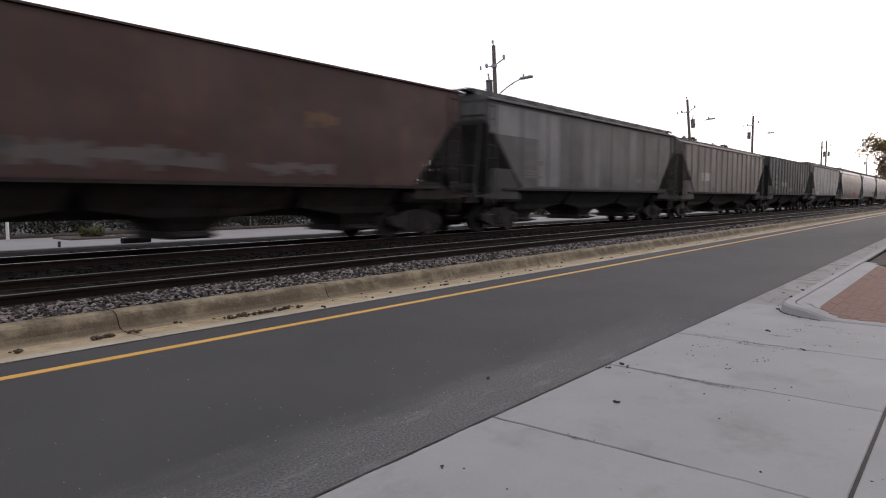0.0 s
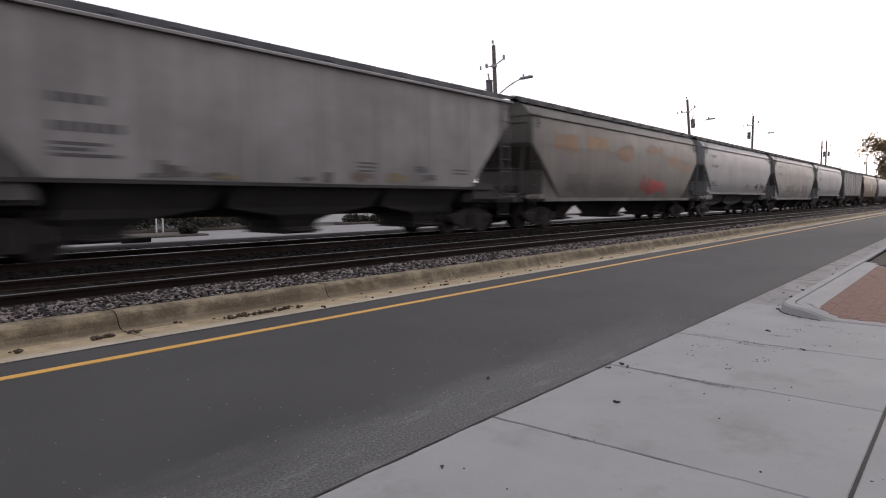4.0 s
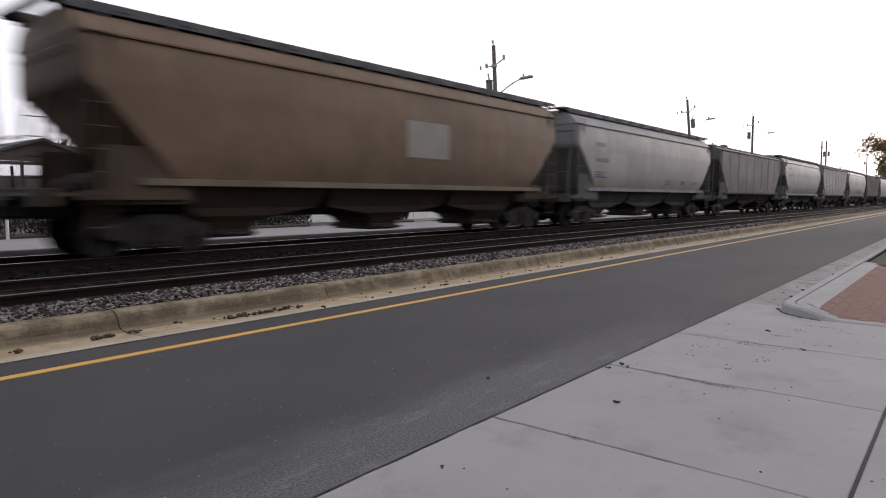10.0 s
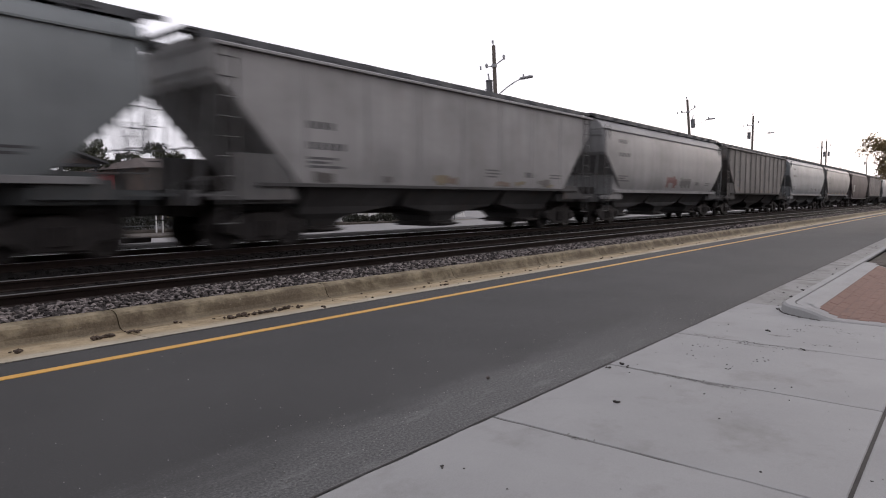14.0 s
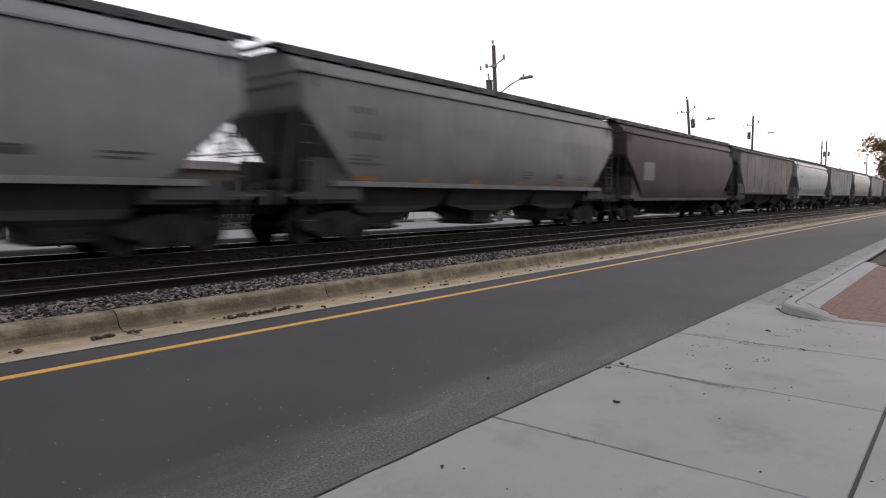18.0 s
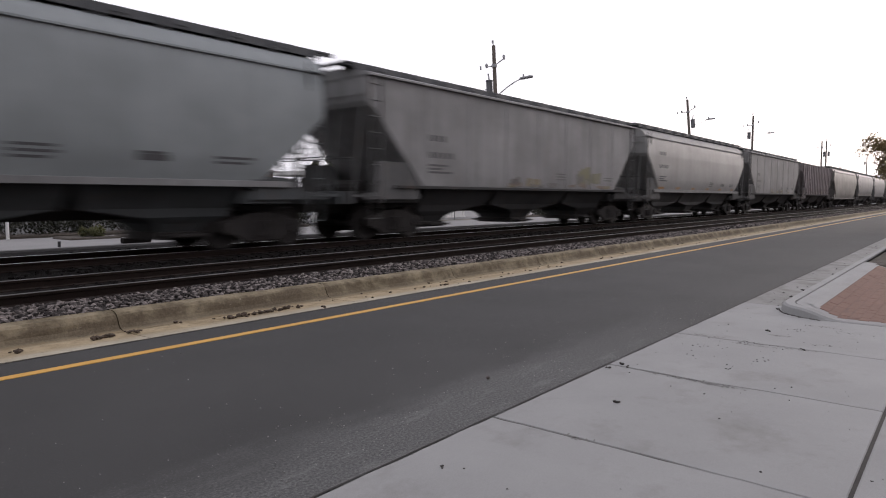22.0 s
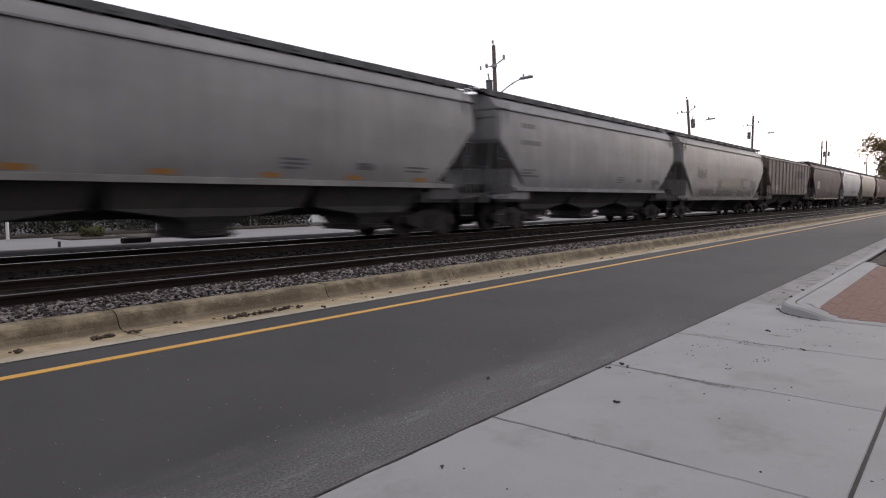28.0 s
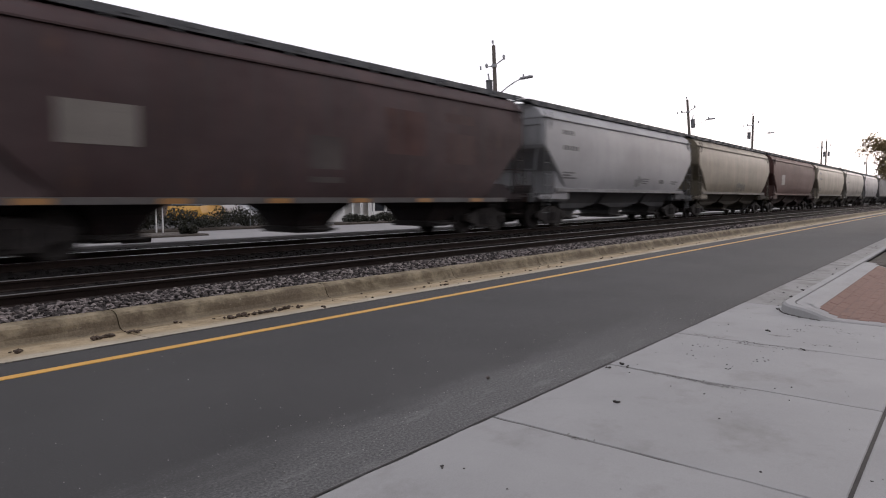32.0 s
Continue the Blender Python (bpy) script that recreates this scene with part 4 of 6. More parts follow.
def build_wagon(kind, length, color, label, dirt=0.5, rust=0.2, ribs=0, sill=None, bay_shade=0.32, marks=True, tape=False, logo=None, sprays=(), stripes=(), ink=None, seed=0, floor=None, low_roof=False, ring=False, letters=0.0, short=0.0, closed=False):
    if floor is None:
        floor = 1.47 if kind not in CURVED else (1.55 if tape == "low" else 1.50)
    wagon = tagged(empty("hopper_wagon"), label, "freight wagon", "wagons of the passing freight train")
    shine = (0.45, 0.17) if kind in CURVED and sum(color) > 0.5 else (0.58, 0.14)
    paint = car_paint(color, dirt, rust, *shine)
    # Shade under the body is put into this darkened copy of its paint.
    under = car_paint(tuple(round((bay_shade if kind in CURVED else 0.5 * bay_shade) * c, 3) for c in color), 0.65, 0.25, 0.8, 0.2)
    # Halved body colour for the ladders, platforms and braces.
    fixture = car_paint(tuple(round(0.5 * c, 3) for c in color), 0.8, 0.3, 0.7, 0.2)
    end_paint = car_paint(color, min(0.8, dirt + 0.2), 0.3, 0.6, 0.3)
    # Soot and the recess's shade both go into this halved web-plate colour.
    soot_and_shade = car_paint(tuple(round(0.5 * c, 3) for c in color), 0.85, 0.35, 0.75, 0.2)
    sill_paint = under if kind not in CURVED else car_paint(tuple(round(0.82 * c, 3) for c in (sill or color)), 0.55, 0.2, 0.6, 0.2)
    ink = ink or INK
    half = round((length - 1.4 - short) / 2, 1)
    shared("body", body_mesh(kind, half, floor), wagon, mat=paint)
    roof = shared("roof", roof_mesh(kind, half, low_roof), wagon, mat=paint)
    key = ("hatch_cover", half)
    if key not in MESHES:
        bm = bmesh.new()
        n = 5 if half > 8.3 else 4
        step = (2 * half - 1.0) / n
        for i in range(n):
            x = -half + 0.5 + step * i
            add_box(bm, x + 0.06, x + step - 0.06, -0.34, 0.34, 4.58, 4.69, bevel=0.03)
            for k in range(3):
                xb = x + 0.3 + (step - 0.6) * k / 2
                add_box(bm, xb - 0.03, xb + 0.03, -0.40, 0.40, 4.66, 4.71)
        keep_mesh(key, bm, STEEL)
    shared("hatch_cover", MESHES[key], wagon, pose(0, 0, -0.30 if low_roof else 0 if kind in (*CURVED, "tall") else -0.06), GALV if seed % 4 == 0 else GRIMY_GALV)
    key = ("running_board", half)
    if key not in MESHES:
        bm = boxes((-half - 0.16, half + 0.16, -0.24, 0.24, 0.0, 0.05), (-half - 0.1, half + 0.1, -0.24, -0.20, -0.12, 0.0), (-half - 0.1, half + 0.1, 0.20, 0.24, -0.12, 0.0))
        for i in range(13):
            x = -half + 0.2 + (2 * half - 0.4) * i / 12
            add_box(bm, x - 0.02, x + 0.02, -0.19, 0.19, -0.13, 0.0)
            add_box(bm, x + 0.25, x + 0.33, -0.29, -0.245, -0.20, 0.045)
            add_box(bm, x + 0.55, x + 0.80, -0.275, -0.245, -0.06, 0.045)
        keep_mesh(key, bm, GALV)
    for y in (-0.92, 0.92):
        shared("running_board", MESHES[key], wagon, pose(0, y, 4.33 if low_roof else 4.62 if kind in (*CURVED, "tall") else 4.55), OLD_BOARD)
    key = ("end_walk", kind, half, low_roof)
    if key not in MESHES:
        z = 4.33 if low_roof else 4.62 if kind in (*CURVED, "tall") else 4.55
        keep_mesh(key, boxes((half + 0.17, half + 0.42, -1.16, 1.16, z + 0.01, z + 0.05), (half + 0.02, half + 0.42, -1.12, -1.06, z - 0.05, z - 0.002), (half + 0.02, half + 0.42, 1.06, 1.12, z - 0.05, z - 0.002), bevel=0.005), OLD_BOARD)
    for turn in (0, 180):
        shared("end_walkway", MESHES[key], wagon, pose(0, 0, 0, 0, 0, turn))
    # hopper bays and gates
    step = round(0.585 * half, 2)
    inner, outer = round(step / 2 - 0.02, 2), round(max(0.6, end_x(kind, half, floor) - 0.4 - step), 2)
    for x, left, right in ((-step, outer, inner), (0.0, inner, inner), (step, inner, outer)):
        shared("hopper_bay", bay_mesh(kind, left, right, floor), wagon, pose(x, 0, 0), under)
        shared("outlet_gate", MESHES[("outlet_gate",)], wagon, pose(x, 0, 0))
    key = ("center_sill", half, floor < 1.2)
    if key not in MESHES:
        stub = end_x(kind, half, floor) - 0.6
        if floor < 1.2:
            keep_mesh(key, boxes((-half + 0.3, -stub, -0.17, 0.17, 0.70, 1.08), (stub, half - 0.3, -0.17, 0.17, 0.70, 1.08), (-stub, stub, -0.12, 0.12, 1.04, 1.16)), STEEL)
        else:
            keep_mesh(key, boxes((-half + 0.3, half - 0.3, -0.17, 0.17, 0.70, 1.08), (-half + 0.9, half - 0.9, -0.62, -0.5, 0.86, 0.94)), STEEL)
    shared("center_sill", MESHES[key], wagon)
    # side sills
    key = ("side_sill", kind, half, floor)
    if key not in MESHES:
        y = 1.50 if kind in CURVED else 1.535
        deep = (floor - 0.13, floor + 0.005) if kind in CURVED else (floor - 0.08, floor + 0.005)
        keep_mesh(key, boxes((-half + 1.0, half - 1.0, y - 0.04, y + 0.045, *deep), (-half + 1.0, half - 1.0, y - 0.14, y - 0.04, deep[0], deep[0] + 0.025), bevel=0.006), STEEL)
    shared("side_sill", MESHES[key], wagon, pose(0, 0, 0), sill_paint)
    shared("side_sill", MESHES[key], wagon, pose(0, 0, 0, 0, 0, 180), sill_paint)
    # ends
    # web plates under the sloped ends: tall at the leading end, low at the trailing one
    outlines = {-1: [(-2.0, 1.10), (-2.0, 2.32), (-0.98, 2.32), (-0.90, 1.28), (0.16, 1.26), (0.16, 1.10)] if kind == "round" else
                    [(-2.0, 1.10), (-1.75, 2.1), (-0.30, 2.1), (-0.24, 1.28), (0.16, 1.26), (0.16, 1.10)],
                1: [(-2.0, 1.10), (-1.9, 1.62), (-0.9, 1.58), (-0.5, 1.28), (0.16, 1.26), (0.16, 1.10)]}
    if closed:
        outlines[1] = [(-2.0, 1.10), (-2.0, 2.55), (-0.55, 2.55), (-0.45, 1.28), (0.16, 1.26), (0.16, 1.10)]
    for s, out in outlines.items():
        key = ("end_panel", kind == "round" and s < 0, s, closed)
        if key not in MESHES:
            bm = bmesh.new()
            a = [bm.verts.new((x, -0.011, z)) for x, z in out]
            b = [bm.verts.new((x, 0.011, z)) for x, z in out]
            for i in range(6):
                bm.faces.new((a[i], a[(i + 1) % 6], b[(i + 1) % 6], b[i]))
            bm.faces.new(list(reversed(a)))
            bm.faces.new(b)
            bmesh.ops.recalc_face_normals(bm, faces=bm.faces)
            keep_mesh(key, bm, STEEL)
        for y in (-1, 1):
            shared("end_panel", MESHES[key], wagon, pose(s * (half - 0.02), y * (1.46 if kind in CURVED else 1.50), 0, 0, 0, 0 if s > 0 else 180), (end_paint if kind == "round" else soot_and_shade) if s < 0 else under)
    if kind == "round":
        key = ("end_bulkhead",)
        if key not in MESHES:
            keep_mesh(key, boxes((-0.012, 0.012, -1.445, 1.445, 1.10, 2.32), (-0.05, -0.012, -1.445, 1.445, 2.24, 2.32), (-0.04, -0.012, -0.04, 0.04, 1.10, 2.24), bevel=0.004), STEEL)
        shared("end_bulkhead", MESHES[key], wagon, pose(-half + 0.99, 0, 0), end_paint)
    for s in (1, -1):
        turn = 0 if s > 0 else 180
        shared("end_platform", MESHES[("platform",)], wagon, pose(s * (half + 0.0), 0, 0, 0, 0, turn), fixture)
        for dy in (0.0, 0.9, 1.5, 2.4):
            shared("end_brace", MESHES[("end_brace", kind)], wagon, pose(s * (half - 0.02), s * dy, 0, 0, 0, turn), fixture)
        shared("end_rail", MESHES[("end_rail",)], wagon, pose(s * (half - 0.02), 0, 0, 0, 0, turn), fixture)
        key = ("end_sheet", kind)
        if key not in MESHES:
            y = 1.40 if kind in CURVED else 1.45
            keep_mesh(key, boxes((0.003, 0.012, -y, y, SHOULDER[kind] + 0.25, EAVES[kind] - 0.06), (0.012, 0.05, -y, y, 3.78, 3.84), bevel=0.002), STEEL)
        shared("end_sheet", MESHES[key], wagon, pose(s * half, 0, 0, 0, 0, turn), end_paint, "end sheet in more heavily streaked paint")
        shared("coupler", MESHES[("coupler",)], wagon, pose(s * (half + 0.14) + (short if s > 0 else 0.0), 0, 0, 0, 0, turn))
        for y in (-1, 1):
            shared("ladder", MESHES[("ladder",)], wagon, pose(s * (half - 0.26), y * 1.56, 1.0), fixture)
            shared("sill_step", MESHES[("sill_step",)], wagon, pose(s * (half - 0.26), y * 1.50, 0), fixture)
    shared("air_reservoir", MESHES[("air_reservoir",)], wagon, pose(-half + 0.55, 0, 0))
    shared("brake_wheel", MESHES[("brake_wheel",)], wagon, pose(half + 0.12, -0.55, 2.35))
    # posts
    if ribs:
        d = 0.07 if ribs > 16 else 0.045 if ribs > 12 else 0.012
        for i in range(ribs):
            x = -half + 0.3 + (2 * half - 0.6) * i / (ribs - 1)
            foot = round(max(floor, SHOULDER[kind] - (half - abs(x) - 0.32) / SLOPE[kind]), 2)
            key = ("post", kind, d, foot)
            if key not in MESHES:
                keep_mesh(key, boxes((-0.05, 0.05, -d, 0.0, foot, EAVES[kind]), bevel=0.012 if d > 0.02 else 0.0), STEEL)
            shared("post", MESHES[key], wagon, pose(x, -1.545, 0), paint)
            shared("post", MESHES[key], wagon, pose(x, 1.545, 0, 0, 0, 180), paint)
    lift = 0.006
    # stencilled lettering, unreadable: bars
    if marks:
        start, first, second, third = {"round": (1.35, 3.60, 3.03, 2.0), "bulged": (1.5, 3.33, 2.70, 2.1)}.get(kind, (2.28, 2.84, 2.36, 1.97))
        x = -half + start + letters
        for z, n, w in ((first, 4, 0.17), (second, 6, 0.15)):
            for i in range(n):
                shared("lettering_bar", strip_mesh("lettering_bar", kind, floor, x + i * (w + 0.06), x + i * (w + 0.06) + w, z - 0.085, z + 0.085, lift), wagon, mat=ink)
        for z, w in ((third + 0.10, 0.95), (third, 0.7), (third - 0.10, 1.15)):
            shared("data_line", strip_mesh("data_line", kind, floor, x, x + w, z - 0.03, z + 0.03, lift), wagon, mat=ink)
        for x, z, w, h in ((half * 0.15, 2.02, 0.7, 0.05), (half * 0.15, 1.92, 0.75, 0.05), (half * 0.15, 1.82, 0.6, 0.05), (half * 0.42, 1.99, 0.55, 0.05), (half * 0.42, 1.90, 0.6, 0.12), (half * 0.63, 1.96, 0.9, 0.05), (half * 0.63, 1.86, 0.75, 0.05)):
            shared("data_panel", strip_mesh("data_panel", kind, floor, round(x, 1), round(x, 1) + w, z - h / 2, z + h / 2, lift), wagon, mat=ink)
    if tape:
        zt = (floor + 0.04, floor + 0.15)
        for i in range(6):
            x = -half + 1.75 + (2 * half - 4.4) * i / 5
            if tape == "sill":
                key = ("sill_tape",)
                if key not in MESHES:
                    keep_mesh(key, boxes((-0.3, 0.3, -0.004, 0.004, floor - 0.12, floor - 0.015)), REFLECTOR)
                shared("reflector", MESHES[key], wagon, pose(x, -1.552 if kind in CURVED else -1.586, 0), label="yellow reflective tape")
            else:
                shared("reflector", strip_mesh("reflector", kind, floor, round(x, 1), round(x, 1) + (0.75 if i == 0 else 0.5), zt[0], zt[1], lift), wagon, mat=REFLECTOR, label="yellow reflective tape")
    if logo:
        fx, z, w, h, c = logo
        shared("emblem", ring_mesh(kind, floor, half * fx, z, 0.5 * h) if ring else strip_mesh("emblem", kind, floor, half * fx - w / 2, half * fx + w / 2, z - h / 2, z + h / 2, 0.008), wagon, mat=spray(c), label="plain pale emblem panel")
    for i, (fx, w, z0, z1, c) in enumerate(sprays):
        me = strip_mesh("graffiti", kind, floor, round(half * fx, 2), round(half * fx + w, 2), z0, z1, 0.009 + 0.002 * (i % 4), 0.45, seed * 10 + i)
        shared("graffiti", me, wagon, mat=spray(c), label="faded sprayed graffiti patch")
    for i, (fx, w, z0, z1, c) in enumerate(stripes):
        me = strip_mesh("panel", kind, floor, round(half * fx, 2), round(half * fx + w, 2), z0, z1, 0.004)
        shared("repainted_panel", me, wagon, mat=car_paint(c, dirt, rust, *shine), label="repainted wagon side panel")
    if kind not in CURVED and sum(color) > 0.7:
        rng = random.Random(seed)
        for i in range(11):
            x = rng.uniform(-half + 2.3, half - 3.0)
            tone = rng.choice(((0.27, 0.22, 0.14), (0.13, 0.12, 0.115), (0.22, 0.165, 0.13), (0.17, 0.16, 0.155)))
            me = strip_mesh("stain", kind, floor, round(x, 2), round(x + rng.uniform(0.25, 0.8), 2), round(floor + 0.02, 2), round(floor + rng.uniform(0.16, 0.42), 2), 0.017, 0.45, seed * 40 + i)
            shared("stain", me, wagon, mat=spray(tone), label="rust and grime stain")
    # running gear
    for s in (1, -1):
        x = s * (half - 1.45)
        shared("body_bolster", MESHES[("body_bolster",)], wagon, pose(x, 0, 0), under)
        truck = empty("truck", pose(x, 0, 0))
        truck.parent = wagon
        for y in (-1, 1):
            shared("side_frame", MESHES[("side_frame",)], truck, pose(0, y * 1.0, 0))
        shared("bolster", MESHES[("bolster",)], truck)
        shared("brake_rigging", MESHES[("brake_rigging",)], truck)
        for dx in (-0.89, 0.89):
            w = shared("wheelset", MESHES[("wheelset",)], truck, pose(dx, 0, 0.457))
            WHEELS.append((w, dx))
    return wagon

# where the couplings stand at the start, from the first wagon backwards
GAPS = [-1.65, 16.28, 34.37, 52.87, 70.3, 87.92, 106.65, 123.67, 141.29, 158.42, 176.56, 194.72, 213.03, 230.8, 247.98, 266.05, 283.58, 301.36, 319.06, 337.06,
        354.93, 373.07, 390.15, 408.37, 426.43, 444.71, 461.67, 481.02, 499.42, 516.59, 535.0, 552.94, 571.2, 588.2, 605.75, 624.0, 642.5, 660.4, 678.3, 696.2, 714.2, 732.0, 749.9, 767.7, 785.6]
GREY, PALE, CREAM, TAN = (0.36, 0.36, 0.365), (0.43, 0.435, 0.44), (0.44, 0.39, 0.29), (0.275, 0.19, 0.118)
MAROON, BROWN, PINK = (0.090, 0.058, 0.060), (0.135, 0.078, 0.066), (0.50, 0.43, 0.425)
SMOOTH = "light grey covered hopper wagon with smooth bulging sides"
FLAT = "light grey slab-sided covered hopper wagon with shallow side posts"
WAGONS = []


def wagon_spec(**spec):
    WAGONS.append(spec)


wagon_spec(kind="slab", color=BROWN, label="rust-brown slab-sided hopper wagon with faded pale graffiti low down", dirt=0.6, rust=0.6, marks=False, low_roof=True, bay_shade=0.45,
           sprays=((-0.52, 3.4, 1.6, 2.2, (0.145, 0.125, 0.12)), (-0.15, 1.6, 1.65, 2.1, (0.13, 0.11, 0.105)), (0.12, 2.2, 1.6, 2.0, (0.15, 0.12, 0.115)), (0.3, 0.9, 2.6, 3.3, (0.17, 0.10, 0.05))))
wagon_spec(kind="slab", color=(0.188, 0.186, 0.182), label="dark grey slab-sided hopper wagon with paler end panels", dirt=0.6, rust=0.2, ribs=10, stripes=((-0.98, 3.0, 3.2, 4.15, (0.36, 0.36, 0.365)), (-0.62, 1.5, 1.55, 4.15, (0.36, 0.36, 0.365)), (-0.2, 1.4, 1.55, 4.15, (0.27, 0.27, 0.27)), (0.3, 1.0, 1.55, 4.15, (0.25, 0.25, 0.245))))
wagon_spec(kind="tall", color=(0.37, 0.33, 0.288), label="dirty tan-grey ribbed hopper wagon with rust staining", low_roof=True, dirt=0.5, rust=0.8, ribs=16, marks=False, logo=(-0.55, 2.35, 1.6, 0.45, (0.42, 0.40, 0.375)))
wagon_spec(kind="ribbed", color=(0.122, 0.138, 0.132), label="dark grey-green ribbed hopper wagon with a pale roundel", dirt=0.6, rust=0.9, ribs=16, low_roof=True, ring=True, ink=spray((0.2, 0.2, 0.195)), logo=(0.57, 2.9, 0.95, 1.1, (0.20, 0.20, 0.197)), sprays=((-0.45, 2.2, 2.0, 2.5, (0.18, 0.175, 0.17)), (-0.1, 1.6, 1.6, 2.0, (0.17, 0.14, 0.12))))
wagon_spec(kind="slab", color=(0.49, 0.472, 0.465), label=FLAT, dirt=0.4, rust=0.2, ribs=9)
wagon_spec(kind="round", color=(0.235, 0.222, 0.198), floor=1.14, label="dirty grey smooth-sided hopper wagon with orange patches and red graffiti", dirt=0.5, rust=0.3, marks=False, sill=(0.36, 0.345, 0.32),
           sprays=((-0.82, 1.8, 2.7, 3.7, (0.27, 0.145, 0.07)), (-0.52, 2.0, 2.9, 3.8, (0.29, 0.17, 0.07)), (-0.2, 1.6, 2.6, 3.6, (0.25, 0.13, 0.06)), (0.2, 1.8, 3.05, 3.75, (0.25, 0.14, 0.075)), (0.5, 1.6, 2.5, 3.4, (0.27, 0.145, 0.07)), (0.75, 1.0, 2.4, 3.1, (0.25, 0.13, 0.065)),
                   (-0.7, 1.6, 1.25, 2.2, (0.11, 0.105, 0.10)), (-0.4, 2.0, 1.3, 2.3, (0.13, 0.12, 0.11)), (0.1, 1.5, 1.18, 2.25, (0.24, 0.035, 0.03)), (0.24, 1.9, 1.2, 2.15, (0.45, 0.03, 0.025)), (0.78, 0.6, 1.75, 1.9, (0.08, 0.08, 0.08))))
wagon_spec(kind="round", color=PALE, label="pale grey smooth-sided hopper wagon with black graffiti low down", dirt=0.25, rust=0.1, sill=(0.5, 0.5, 0.5), sprays=((0.45, 0.8, 1.6, 2.2, (0.05, 0.05, 0.05)), (0.62, 1.1, 1.5, 2.2, (0.06, 0.06, 0.06)), (0.78, 0.7, 1.5, 2.1, (0.12, 0.12, 0.12))))
wagon_spec(kind="round", color=(0.33, 0.325, 0.31), floor=1.14, label="grimy grey smooth-sided hopper wagon with dark graffiti", dirt=0.5, rust=0.2, sill=(0.42, 0.42, 0.41), sprays=((-0.5, 3.0, 1.6, 2.3, (0.12, 0.11, 0.1)), (0.05, 1.2, 1.5, 2.2, (0.15, 0.14, 0.13)), (0.3, 2.4, 1.5, 2.4, (0.09, 0.09, 0.085)), (0.7, 1.0, 1.5, 2.3, (0.2, 0.19, 0.18))))
wagon_spec(kind="round", color=PALE, label=SMOOTH, dirt=0.2, rust=0.05, sill=(0.5, 0.5, 0.5))
wagon_spec(kind="slab", color=(0.46, 0.45, 0.44), label=FLAT, dirt=0.4, rust=0.3, ribs=9, closed=True)
wagon_spec(kind="bulged", color=TAN, label="yellow-brown hopper wagon with a pale square emblem and rusty sills", dirt=0.5, rust=0.6, marks=False, sill=(0.36, 0.30, 0.2), short=0.4, logo=(0.12, 2.75, 1.8, 1.0, (0.34, 0.33, 0.295)))
wagon_spec(kind="bulged", color=PALE, label="pale grey hopper wagon with yellow reflective tape", short=0.5, dirt=0.25, rust=0.1, tape="low", bay_shade=0.34, sill=(0.48, 0.48, 0.48))
wagon_spec(kind="tall", color=(0.31, 0.305, 0.30), label="soiled grey hopper wagon streaked with rust", low_roof=True, bay_shade=0.45, dirt=0.8, rust=0.5, ribs=9)
wagon_spec(kind="round", color=(0.325, 0.355, 0.36), label=SMOOTH, dirt=0.25, rust=0.1, sill=(0.5, 0.5, 0.5))
wagon_spec(kind="slab", color=(0.53, 0.52, 0.513), label=FLAT, dirt=0.35, rust=0.15, ribs=9, bay_shade=0.5)
wagon_spec(kind="round", color=(0.42, 0.42, 0.42), label="light grey smooth-sided hopper wagon with a dull red graffiti blot", dirt=0.3, rust=0.15, sill=(0.48, 0.48, 0.48), sprays=((-0.12, 1.5, 1.55, 2.3, (0.22, 0.09, 0.085)), (0.12, 1.4, 1.6, 2.3, (0.13, 0.13, 0.13))))
wagon_spec(kind="ribbed", color=(0.31, 0.295, 0.275), label="grey-brown ribbed hopper wagon with rusty stains", dirt=0.55, rust=0.4, ribs=13)
wagon_spec(kind="round", color=(0.37, 0.40, 0.41), label=SMOOTH, dirt=0.2, rust=0.05, sill=(0.5, 0.5, 0.5))
wagon_spec(kind="bulged", color=(0.30, 0.295, 0.285), label="light grey hopper wagon with a row of yellow reflective tape", dirt=0.35, rust=0.2, tape="low", bay_shade=0.34, sill=(0.48, 0.48, 0.47))
wagon_spec(kind="round", color=MAROON, floor=1.14, label="dark maroon hopper wagon with a small pale square emblem", dirt=0.6, rust=0.2, sill=(0.13, 0.125, 0.12), marks=False, logo=(-0.68, 2.4, 1.3, 0.85, (0.19, 0.185, 0.18)))
wagon_spec(kind="slab", color=(0.295, 0.272, 0.252), label="blotchy grey-tan slab-sided hopper wagon with faded graffiti", dirt=0.8, rust=0.5, ribs=9, marks=False,
           sprays=((-0.68, 1.5, 2.2, 3.3, (0.10, 0.095, 0.092)), (-0.34, 2.0, 2.9, 4.0, (0.13, 0.125, 0.12)), (-0.05, 1.2, 2.2, 3.2, (0.09, 0.085, 0.082)), (0.2, 1.5, 2.0, 3.4, (0.12, 0.11, 0.105)), (0.45, 1.8, 1.7, 3.0, (0.11, 0.10, 0.095)), (0.84, 0.6, 2.4, 4.0, (0.15, 0.06, 0.05))))
wagon_spec(kind="round", color=(0.41, 0.445, 0.455), label="clean pale grey hopper wagon with smooth sides", dirt=0.15, rust=0.05, sill=(0.52, 0.52, 0.52))
wagon_spec(kind="slab", color=(0.475, 0.47, 0.468), label="light grey slab-sided hopper wagon with a yellow graffiti tag", dirt=0.4, rust=0.2, ribs=9, sprays=((0.36, 1.0, 1.6, 2.5, (0.22, 0.205, 0.11)), (0.46, 0.9, 1.55, 2.2, (0.20, 0.19, 0.12)), (0.34, 0.6, 1.6, 2.1, (0.15, 0.145, 0.13))))
